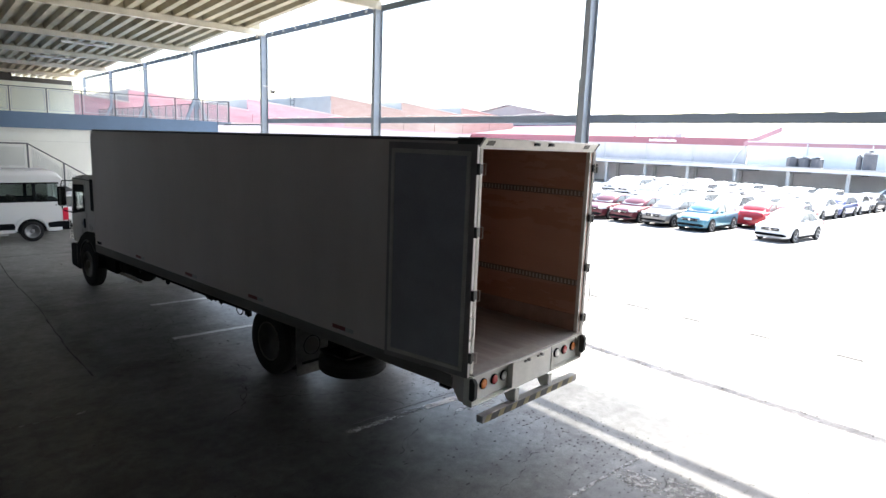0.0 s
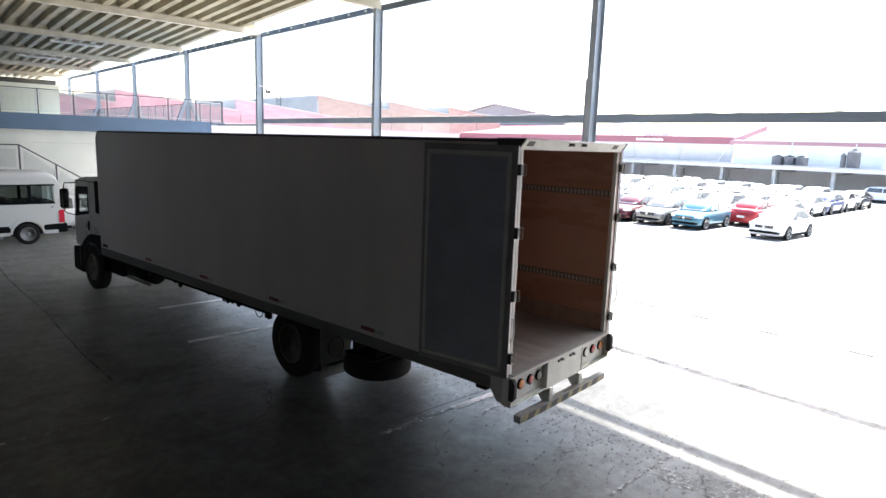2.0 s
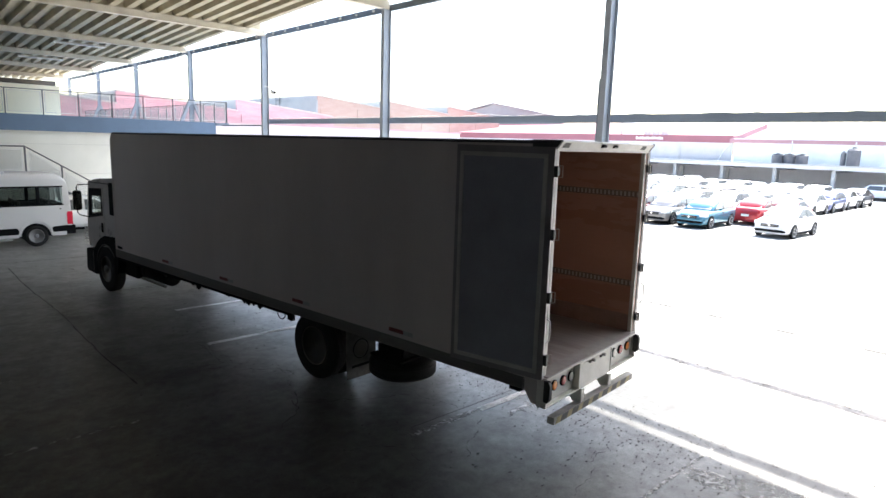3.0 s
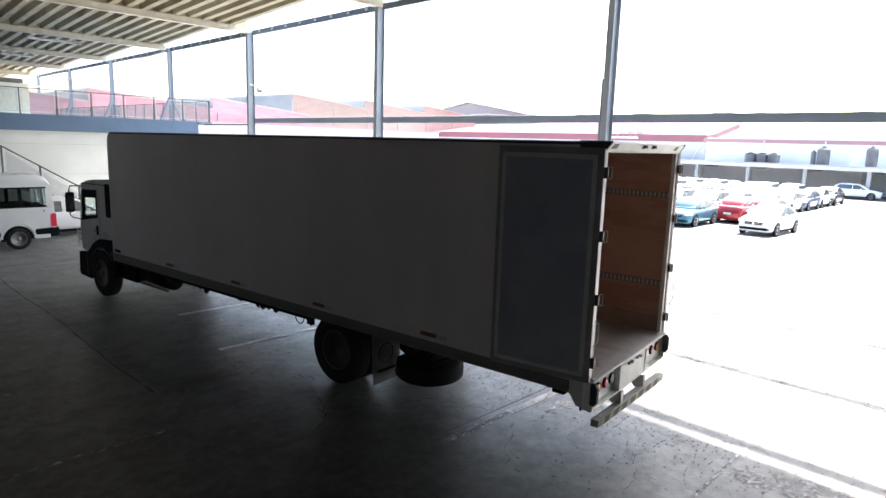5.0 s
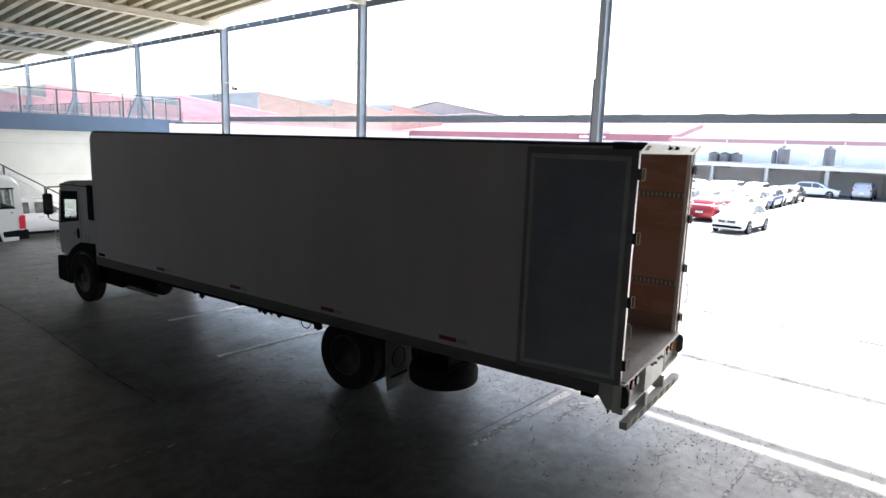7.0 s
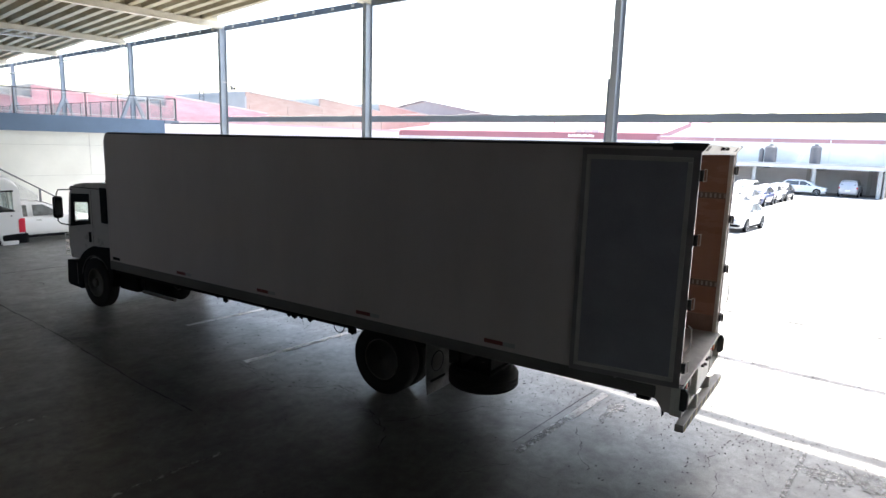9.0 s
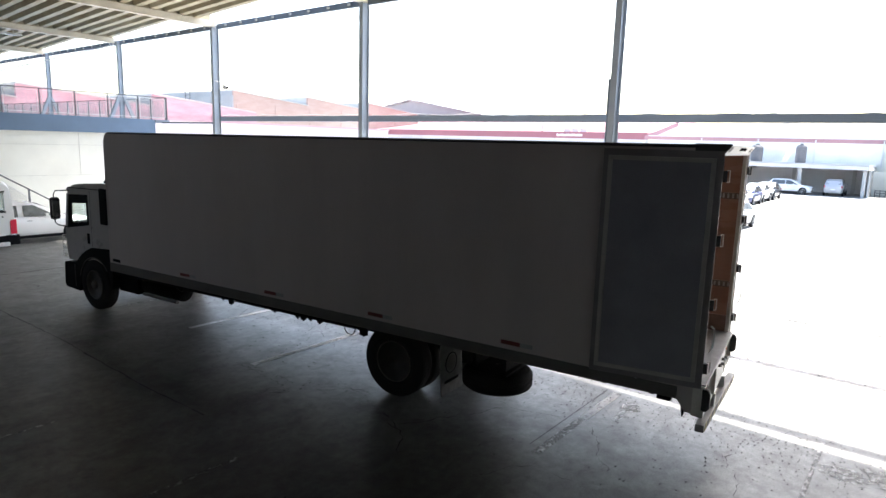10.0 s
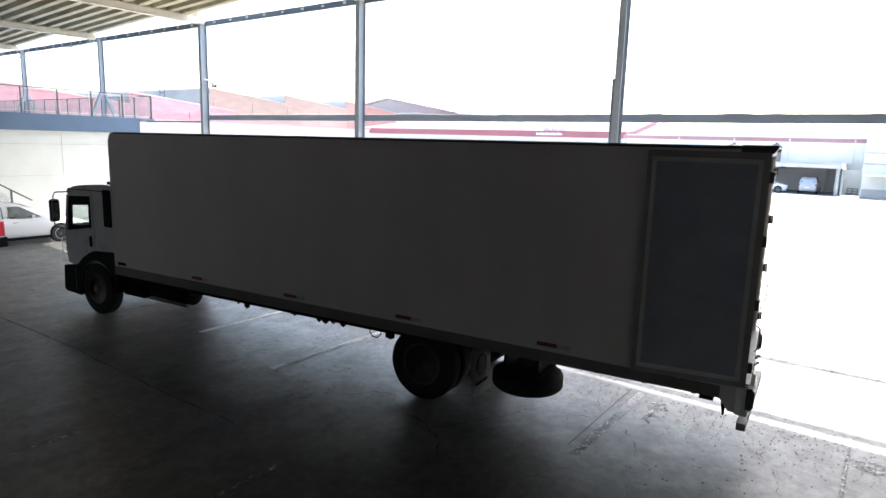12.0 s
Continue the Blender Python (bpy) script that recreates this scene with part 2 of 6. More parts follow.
M_CLEARL = mat("clear_lens", (0.86, 0.85, 0.82), 0.25, vary=0.05)
M_LENSW = mat("milky_lamp_lens", (0.85, 0.82, 0.76), 0.35, vary=0.05)
M_YELLOW = mat("worn_yellow_tape", (0.42, 0.36, 0.2), 0.55, vary=0.2, scale=12)
M_BLACKT = mat("worn_black_tape", (0.11, 0.105, 0.1), 0.6, vary=0.2, scale=12)
M_FLAP = mat("pale_mudflap", (0.17, 0.165, 0.16), 0.7, vary=0.25, scale=6)
M_REFLR = mat("red_reflector_tape", (0.19, 0.045, 0.038), 0.4)
M_REFLW = mat("white_reflector_tape", (0.42, 0.42, 0.42), 0.4)
M_GLASS = glass_mat("cab_glass", (0.96, 0.99, 0.98), 0.98)
M_BAR = mat("scuffed_bar_steel", (0.4, 0.385, 0.365), 0.5, vary=0.15, scale=6)
M_VANGLASS = glass_mat("tinted_van_glass", (0.9, 0.95, 0.94), 0.9)
M_CARGLASS = mat("dusty_car_glass", (0.07, 0.075, 0.08), 0.2, vary=0.02, bump=0.0, coat=1.0)
# reflections painted into the glass colour as pale blotches
M_PALEGLASS = mat("pale_reflecting_glass", (0.2, 0.215, 0.215), 0.12, vary=0.3, scale=2.5, bump=0.0, coat=1.0)
# sun glare on the raked glass is put into this pale base colour
M_WINDSCREEN = mat("glared_raked_glass", (0.3, 0.31, 0.32), 0.2, vary=0.05, bump=0.0, coat=1.0)
M_CHROME = mat("chrome_trim", (0.7, 0.7, 0.7), 0.15, metal=1.0, vary=0.02, bump=0.0)


def paint(name, color):
    return mat(name, color, 0.36, metal=0.45, vary=0.03, scale=1.0, coat=1.0, bump=0.0)


P_WHITE = mat("white_car_paint", (0.8, 0.8, 0.8), 0.3, vary=0.02, scale=1.0, coat=0.8, bump=0.0)
P_BLUE = paint("blue_car_paint", (0.05, 0.19, 0.27))
P_GREY = paint("grey_car_paint", (0.3, 0.28, 0.26))
P_MAROON = paint("maroon_car_paint", (0.13, 0.02, 0.03))
P_RED = paint("red_car_paint", (0.42, 0.02, 0.03))
P_SILVER = paint("silver_car_paint", (0.5, 0.5, 0.52))
P_NAVY = paint("navy_car_paint", (0.05, 0.07, 0.2))
P_BLACK = paint("black_car_paint", (0.02, 0.02, 0.024))

# ---- building helpers ----


def part(name, bm, material, parent=None, label=""):
    me = bpy.data.meshes.new(name)
    bm.normal_update()
    bm.to_mesh(me)
    bm.free()
    me.materials.append(material)
    ob = new(name, me)
    if parent is not None:
        ob.parent = parent
    if label:
        ob["label"] = label
    return ob


def empty(name, m=None):
    ob = new(name)
    ob.empty_display_size = 0.2
    if m is not None:
        ob.matrix_world = m
    return ob


def add_box(bm, x0, x1, y0, y1, z0, z1, bevel=0.0):
    co = [(x, y, z) for z in (z0, z1) for y in (y0, y1) for x in (x0, x1)]
    v = [bm.verts.new(c) for c in co]
    faces = [bm.faces.new([v[i] for i in f]) for f in ((0, 2, 3, 1), (4, 5, 7, 6), (0, 1, 5, 4), (2, 6, 7, 3), (0, 4, 6, 2), (1, 3, 7, 5))]
    if bevel:
        edges = list({e for f in faces for e in f.edges})
        bmesh.ops.bevel(bm, geom=edges, offset=bevel, segments=2, affect="EDGES", profile=0.5)
    return v


def box(x0, x1, y0, y1, z0, z1, bevel=0.0):
    bm = bmesh.new()
    add_box(bm, x0, x1, y0, y1, z0, z1, bevel)
    return bm


def prism(points, axis, a, b, bevel=0.0):
    """A flat outline pushed from a to b along an axis. The outline's two numbers are the other two axes in order."""
    bm = bmesh.new()

    def place(p, s):
        return {"x": (s, p[0], p[1]), "y": (p[0], s, p[1]), "z": (p[0], p[1], s)}[axis]
    lo = [bm.verts.new(place(p, a)) for p in points]
    hi = [bm.verts.new(place(p, b)) for p in points]
    bm.faces.new(lo)
    bm.faces.new(list(reversed(hi)))
    n = len(points)
    for i in range(n):
        bm.faces.new([lo[i], hi[i], hi[(i + 1) % n], lo[(i + 1) % n]])
    bmesh.ops.recalc_face_normals(bm, faces=bm.faces)
    if bevel:
        bmesh.ops.bevel(bm, geom=list(bm.edges), offset=bevel, segments=2, affect="EDGES", profile=0.5)
    return bm


def lathe(profile, axis="x", steps=32):
    """A round body from (along, radius) pairs, turned about an axis through the origin."""
    bm = bmesh.new()
    rings = []
    for a, r in profile:
        ring = []
        for i in range(steps):
            c, s = math.cos(2 * math.pi * i / steps) * r, math.sin(2 * math.pi * i / steps) * r
            ring.append(bm.verts.new({"x": (a, c, s), "y": (c, a, s), "z": (c, s, a)}[axis]))
        rings.append(ring)
    for r0, r1 in zip(rings, rings[1:]):
        for i in range(steps):
            bm.faces.new([r0[i], r0[(i + 1) % steps], r1[(i + 1) % steps], r1[i]])
    bm.faces.new(rings[0])
    bm.faces.new(list(reversed(rings[-1])))
    bmesh.ops.recalc_face_normals(bm, faces=bm.faces)
    return bm


def shift(bm, x, y, z):
    bmesh.ops.translate(bm, verts=bm.verts, vec=(x, y, z))
    return bm


def tube(points, r, steps=8):
    """A bent round bar along the points."""
    bm = bmesh.new()
    rings = []
    pts = [Vector(p) for p in points]
    for i, p in enumerate(pts):
        d = (pts[min(i + 1, len(pts) - 1)] - pts[max(i - 1, 0)]).normalized()
        u = d.cross(Vector((0.31, 0.17, 0.94))).normalized()
        w = d.cross(u)
        rings.append([bm.verts.new(p + r * (u * math.cos(2 * math.pi * k / steps) + w * math.sin(2 * math.pi * k / steps))) for k in range(steps)])
    for a, b in zip(rings, rings[1:]):
        for k in range(steps):
            bm.faces.new([a[k], a[(k + 1) % steps], b[(k + 1) % steps], b[k]])
    bm.faces.new(rings[0])
    bm.faces.new(list(reversed(rings[-1])))
    bmesh.ops.recalc_face_normals(bm, faces=bm.faces)
    return bm


def smooth(ob):
    for p in ob.data.polygons:
        p.use_smooth = True
    return ob


def beam(p, q, w, h):
    """A square bar from p to q, w wide and h high."""
    p, q = Vector(p), Vector(q)
    d = q - p
    bm = box(-w / 2, w / 2, 0, d.length, -h / 2, h / 2)
    m = Matrix.Translation(p) @ d.to_track_quat("Y", "Z").to_matrix().to_4x4()
    bmesh.ops.transform(bm, matrix=m, verts=bm.verts)
    return bm


def structure(ob, label="", category=""):
    return tagged(ob, label, category, "", "structure")


# ---- ground ----
g = bmesh.new()
bmesh.ops.create_grid(g, x_segments=60, y_segments=60, size=900)
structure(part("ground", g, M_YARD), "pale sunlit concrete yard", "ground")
structure(part("shed_floor", box(-6.6, 8.55, -10.2, 33.4, -0.2, 0.004), M_FLOOR), "worn stained concrete shed floor, shade put into its dark grey", "floor")

M_LINEOLD = M_LINE.copy()
M_LINEOLD.name = "nearly_gone_line_paint"
_old = M_LINEOLD.node_tree.nodes
for n in _old:
    if n.bl_idname == "ShaderNodeValToRGB" and n.color_ramp.elements[1].position == 0.5:
        n.color_ramp.elements[0].position, n.color_ramp.elements[1].position = 0.42, 0.68


def film(points):
    """A coat of paint on the floor, too thin to have edges."""
    bm = bmesh.new()
    bm.faces.new([bm.verts.new((x, y, 0.0085)) for x, y in points])
    return bm


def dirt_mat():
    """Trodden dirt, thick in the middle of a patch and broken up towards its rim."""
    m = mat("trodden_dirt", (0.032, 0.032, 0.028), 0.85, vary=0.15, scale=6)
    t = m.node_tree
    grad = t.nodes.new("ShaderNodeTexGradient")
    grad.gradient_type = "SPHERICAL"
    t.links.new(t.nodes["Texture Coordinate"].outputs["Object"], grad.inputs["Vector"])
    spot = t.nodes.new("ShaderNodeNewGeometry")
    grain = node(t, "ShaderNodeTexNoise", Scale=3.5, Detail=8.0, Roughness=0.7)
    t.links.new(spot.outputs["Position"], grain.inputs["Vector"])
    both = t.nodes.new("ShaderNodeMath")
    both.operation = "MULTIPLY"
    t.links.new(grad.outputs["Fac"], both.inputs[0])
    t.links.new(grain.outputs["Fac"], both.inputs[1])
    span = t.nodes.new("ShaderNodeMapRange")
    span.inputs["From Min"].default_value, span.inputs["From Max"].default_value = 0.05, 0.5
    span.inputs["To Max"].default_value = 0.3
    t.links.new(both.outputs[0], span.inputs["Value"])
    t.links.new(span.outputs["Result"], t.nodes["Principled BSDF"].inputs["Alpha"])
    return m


M_DIRT = dirt_mat()
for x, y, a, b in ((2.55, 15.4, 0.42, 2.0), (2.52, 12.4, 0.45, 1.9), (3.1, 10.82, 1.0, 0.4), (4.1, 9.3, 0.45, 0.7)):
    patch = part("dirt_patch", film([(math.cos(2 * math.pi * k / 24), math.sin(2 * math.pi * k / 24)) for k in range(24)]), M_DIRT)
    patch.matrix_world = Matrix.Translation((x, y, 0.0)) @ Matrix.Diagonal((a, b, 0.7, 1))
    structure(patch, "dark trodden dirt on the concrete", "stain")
for y, x0, x1, w in ((3.91, 5.2, 7.4, 0.055), (6.72, 5.85, 7.1, 0.13), (6.73, 4.5, 5.8, 0.12), (6.36, 6.1, 6.5, 0.1), (9.42, 0.3, 2.0, 0.07), (12.0, 4.0, 6.9, 0.13), (12.08, 0.1, 0.95, 0.06), (14.69, 4.4, 7.2, 0.12), (17.3, 4.0, 7.2, 0.1)):
    structure(part("parking_line", film([(x0, y - w / 2), (x1, y - w / 2), (x1, y + w / 2), (x0, y + w / 2)]), M_LINE if (y, x0) in ((12.0, 4.0), (6.72, 5.85), (14.69, 4.4)) else M_LINEOLD), "worn white parking line on the concrete", "line")
for x, y, a, b in ((6.75, 2.9, 0.32, 0.5), (6.55, 3.6, 0.2, 0.28), (6.7, 6.35, 0.22, 0.14)):
    rim = [(x + a * math.cos(2 * math.pi * k / 18) * (1 + 0.25 * math.sin(3.1 * k)), y + b * math.sin(2 * math.pi * k / 18) * (1 + 0.2 * math.cos(4.3 * k))) for k in range(18)]
    structure(part("paint_stain", film(rim), M_LINEOLD), "pale broken patch on the concrete", "stain")
for y, x0, x1 in ((6.91, 4.7, 7.15), (22.6, -6.0, 60)):
    structure(part("slab_joint", box(x0, x1, y - 0.005, y + 0.005, -0.01, 0.0065), M_JOINT), "dark joint in the concrete floor", "joint")
structure(part("slab_joint", box(23.97, 24.03, -18, 60, -0.01, 0.0065), M_JOINT), "dark joint in the concrete floor", "joint")
# the joint along the columns shows only where its filler is still there
jr = random.Random(8)
jy = 3.3
joint = bmesh.new()
while jy < 45:
    dash = jr.uniform(0.4, 0.7)
    add_box(joint, 14.02, 14.15, jy, jy + dash, -0.01, 0.0065)
    jy += dash + jr.uniform(0.7, 1.3)
structure(part("slab_joint", joint, M_JOINT), "broken dark joint in the concrete yard", "joint")


def crack(points, w, seed):
    rnd = random.Random(seed)
    path = [Vector((*points[0], 0))]
    for a, b in zip(points, points[1:]):
        a, b = Vector((*a, 0)), Vector((*b, 0))
        n = max(3, int((b - a).length / 0.07))
        side = Vector((-(b - a).y, (b - a).x, 0)).normalized()
        drift = 0.0
        for i in range(1, n + 1):
            drift = 0.7 * drift + rnd.uniform(-0.035, 0.035) + (rnd.uniform(-0.05, 0.05) if rnd.random() < 0.15 else 0)
            path.append(a.lerp(b, i / n) + side * (drift if i < n else 0))
    bm = bmesh.new()
    rows = []
    for i, p in enumerate(path):
        d = (path[min(i + 1, len(path) - 1)] - path[max(i - 1, 0)]).normalized()
        s = Vector((-d.y, d.x, 0)) * w * max(0.08, rnd.uniform(-0.3, 0.75)) * (0.25 if i in (0, len(path) - 1) else 1)
        rows.append((bm.verts.new(p + s + Vector((0, 0, 0.0065))), bm.verts.new(p - s + Vector((0, 0, 0.0065)))))
    for a, b in zip(rows, rows[1:]):
        bm.faces.new([a[0], a[1], b[1], b[0]])
    return structure(part("floor_crack", bm, M_CRACK), "thin jagged crack in the concrete", "crack")

# ---- shed ----
COLX, BAY, Y0 = 13.63, 9.2, 0.7


def colx(y):
    """The column line runs a touch askew to the floor joints."""
    return 13.54 + 0.011 * (y - 9.9)


COLS = [Y0 + BAY * k for k in range(-1, 8)]
RAFT_BOT, EAVE = 8.45, 8.5


def column(y, braced):
    c = empty("steel_column", Matrix.Translation((colx(y), y, 0)))
    bm = bmesh.new()
    foot = 4.56 if braced else 0
    # the columns on the deck are of a lighter section
    d, f = (0.115, 0.07) if braced else (0.16, 0.085)
    add_box(bm, -d, 0.014 - d, -f, f, foot, RAFT_BOT + 0.1)
    add_box(bm, d - 0.014, d, -f, f, foot, RAFT_BOT + 0.1)
    add_box(bm, 0.014 - d, d - 0.014, -0.006, 0.006, foot, RAFT_BOT + 0.1)
    part("shaft", bm, M_BLUE, c)
    part("base_plate", box(-0.25, 0.25, -0.2, 0.2, foot, foot + 0.025), M_BLUE, c)
    if not braced:
        part("rain_pipe", shift(lathe([(0.3, 0.05), (8.3 if y > 15 else 5.6, 0.05)], "z", 12), -0.06, 0.13, 0), M_BLUEDARK, c)
    if braced:
        for s in (-1, 1):
            part("brace", beam((s * 0.62, 0, 4.56), (s * 0.06, 0, 5.9), 0.15, 0.16), M_BLUE, c)
    return tagged(c, "blue painted steel column holding up the shed roof", "column", "shed columns")


for y in COLS:
    # the first column on the deck stands a little short of its bay
    column(y - 0.3 if 37 < y < 38 else y, y > 33)

for y0, y1 in zip(COLS, COLS[1:]):
    eave = structure(part("eave_beam", beam((colx(y0) + 0.09, y0 + 0.12, EAVE - 0.02), (colx(y1) + 0.09, y1 - 0.12, EAVE - 0.02), 0.1, 0.2), M_BLUEDARK), "dark blue steel eave beam", "beam")
    if y0 > 19:
        for k in range(8):
            y = y0 + 0.8 + 1.08 * k
            part("beam_clip", box(colx(y) + 0.0, colx(y) + 0.05, y - 0.06, y + 0.06, EAVE - 0.05, EAVE + 0.03, 0.01), M_LAMPW, eave, "white clip")
    if y1 < 34:
        structure(part("side_rail_beam", beam((colx(y0) + 0.21, y0 - 0.08, 4.62), (colx(y1) + 0.21, y1 - 0.079 + (0.45 if y1 > 28 else 0), 4.62), 0.1, 0.2), M_BEAM), "dark blue horizontal steel beam between columns", "beam")
structure(part("side_rail_beam", box(13.7, 13.8, 28.4, 33.0, 4.4, 4.46), M_BLUEDARK), "thin steel bar between column and deck", "beam")
# cable slung along the side beam
for k, (y0, y1) in enumerate(((9.9, 19.1), (19.1, 28.3), (0.7, 9.9))):
    rnd = random.Random(40 + k)
    pts, y = [], y0 + 0.2
    while y < y1 - 0.2:
        pts.append((colx(y) + 0.18, y, 4.745 + 0.03 * math.sin(y * 2.3 + k) + rnd.uniform(-0.012, 0.012)))
        y += 0.25
    tagged(part("cable", tube(pts, 0.013, 6), M_MESH), "loose grey cable lying along the beam", "cable")

for y in COLS:
    r = empty("rafter", Matrix.Translation((0, y, 0)))
    part("bottom_flange", box(-6.5, COLX + 0.1, -0.13, 0.13, RAFT_BOT, RAFT_BOT + 0.02), M_CREAM, r)
    part("web", box(-6.5, COLX + 0.1, -0.1, 0.1, RAFT_BOT + 0.02, RAFT_BOT + 0.26), M_CREAM, r)
    structure(r, "cream painted steel roof rafter", "rafter")


def deck_bay(y_near, y_far, gaps=(), short=0.0):
    """Trapezoidal roof sheet, low over the far rafter and rising towards the near one; gaps are open strips (x0, x1, y0, y1)."""
    z_far, z_near, pitch, depth, t = RAFT_BOT + 0.27, RAFT_BOT + 0.76, 0.62, 0.24, 0.012
    prof, x = [], COLX + 0.02 - short
    while x > -6.5:
        prof += [(x, 0.0), (x - 0.24, 0.0), (x - 0.29, depth), (x - 0.57, depth)]
        x -= pitch
    stops = sorted({y_near, y_far} | {y for g_ in gaps for y in g_[2:]})
    bm = bmesh.new()
    rows = []
    for y in stops:
        z = z_near + (z_far - z_near) * (y - y_near) / (y_far - y_near)
        rows.append([[bm.verts.new((px, y, z + pz + up)) for px, pz in prof] for up in (0, t)])
    for (a, at), (b, bt) in zip(rows, rows[1:]):
        mid = (a[0].co.y + b[0].co.y) / 2
        for i in range(len(prof) - 1):
            if any(g_[0] < prof[i][0] < g_[1] and g_[2] < mid < g_[3] for g_ in gaps):
                continue
            bm.faces.new([a[i], a[i + 1], b[i + 1], b[i]])
            bm.faces.new([at[i], bt[i], bt[i + 1], at[i + 1]])
    for lo_, hi_ in (rows[0], rows[-1]):
        for i in range(len(prof) - 1):
            bm.faces.new([lo_[i], hi_[i], hi_[i + 1], lo_[i + 1]])
    bm.faces.new([rows[0][0][0], rows[-1][0][0], rows[-1][1][0], rows[0][1][0]] if len(stops) == 2 else [r[0][0] for r in rows] + [r[1][0] for r in reversed(rows)])
    return structure(part("roof_sheet", bm, M_DECK), "weathered ribbed metal roof sheet", "roof")


# made-up open strips, out of view, let sun and sky in over the west side
GAPS = {2: [(-6.5, -3.4, 19.4, 25.4)], 3: [(-6.5, -3.0, 30.0, 33.0)]}
for k, (y0, y1) in enumerate(zip(COLS, COLS[1:])):
    deck_bay(y0 + 0.05, y1 + 0.05, GAPS.get(k - 1, ()), 0.62 if 19 < y0 < 20 else 0.0)
    structure(part("roof_upstand", box(-6.5, COLX - 0.05, y0 + 0.0, y0 + 0.04, RAFT_BOT + 0.26, RAFT_BOT + 0.97), M_DECK), "metal upstand between roof bays", "roof")

for k, (x0, y) in enumerate(((7.5, 38.7), (7.5, 47.9), (1.5, 38.7), (1.5, 47.9))):
    f = empty("tube_light", Matrix.Translation((x0, y, 8.36)))
    part("housing", prism([(-0.11, 0.0), (0.11, 0.0), (0.06, 0.08), (-0.06, 0.08)], "x", 0, 2.45), M_LAMPW, f)
    for s in (-0.05, 0.05):
        part("tube", shift(lathe([(0.05, 0.016), (2.4, 0.016)], "x", 10), 0, s, -0.02), M_TUBE, f)
    for s in (0.3, 2.1):
        part("hanger", box(s - 0.01, s + 0.01, -0.01, 0.01, 0.08, 0.99), M_LAMPW, f)
    tagged(f, "unlit twin tube light hung under the roof", "lamp", "tube lights")

# unseen dark walls, added behind and beside the camera to cut the fill light
west = bmesh.new()
# the doorway is made up, to light the truck's tail
for y0, y1, z0 in ((-10, -4.6, 0), (-4.6, -1.0, 3.2), (-1.0, 50, 0)):
    add_box(west, -6.8, -6.5, y0, y1, z0, 9.5)
structure(part("wall_west", west, M_WESTWALL), "unseen dark wall with a doorway added to let light in", "wall")
# added dark sheets, out of view, that block roof bounce over the foreground
upper = box(-6.5, 3.2, -10, 8.0, 6.0, 6.3)
add_box(upper, -6.5, 8.0, 8.0, 18.0, 8.28, 8.42)
add_box(upper, 3.2, 11.0, -10, 8.0, 8.28, 8.42)
structure(part("upper_floor", upper, M_DARKWALL), "unseen dark ceiling added to block light from the roof", "ceiling")
structure(part("wall_south", box(-6.5, 13.5, -10.3, -10, 0, 9.5), M_WESTWALL), "unseen dark wall added to hold back light", "wall")
deck_bay(COLS[-1] + 0.05, 75)

# added wall, out of view, that blocks sky light from the south-east
structure(part("wall_east", box(13.2, 13.45, -10, -2.0, 0, 9.2), M_WESTWALL), "unseen dark wall added to hold back light", "wall")
# raised deck across the far end
structure(part("deck_slab", box(-14, 13.4, 33.0, 75, 3.86, 4.56), M_SLABBLUE), "blue painted edge of a raised concrete deck", "deck")
structure(part("deck_lip", box(13.4, 14.1, 32.95, 75, 4.42, 4.56), M_BLUEDARK), "thin steel lip at the deck edge", "deck")
structure(part("wall_north", box(-14, 13.6, 33.35, 33.6, 0, 3.86), M_WHITEWALL), "white painted block wall under the deck", "wall")
for z in (1.98, 3.3):
    structure(part("wall_joint", box(-14, 13.5, 33.33, 33.35, z - 0.007, z + 0.007), M_PALEJOINT), "shallow joint line in the white wall", "joint")
for x in (10.05,):
    structure(part("wall_joint", box(x - 0.008, x + 0.008, 33.34, 33.35, 2.0, 3.86), M_PALEJOINT), "shallow joint line in the white wall", "joint")
structure(part("wall_far", box(9.6, 14.5, 72, 72.2, 4.56, 7.9), M_CREAMWALL), "cream wall at the end of the deck", "wall")
structure(part("wall_far_dark", box(-14, 9.6, 72, 72.2, 4.56, 9.4), M_DARKWALL), "dark cladding at the end of the deck", "wall")
structure(part("wall_deck_end", box(-14, 12.08, 59.3, 59.5, 4.56, 7.25), M_CREAMWALL), "cream wall at the back of the deck", "wall")
structure(part("deck_end_coping", box(-14, 12.1, 59.25, 59.55, 7.25, 7.4), M_CREAMWALL), "cream coping on the cream wall", "trim")
structure(part("fascia_far", box(9.6, 14.5, 71.8, 72, 7.95, 8.6), M_DARKWALL), "dark fascia at the end of the roof", "wall")


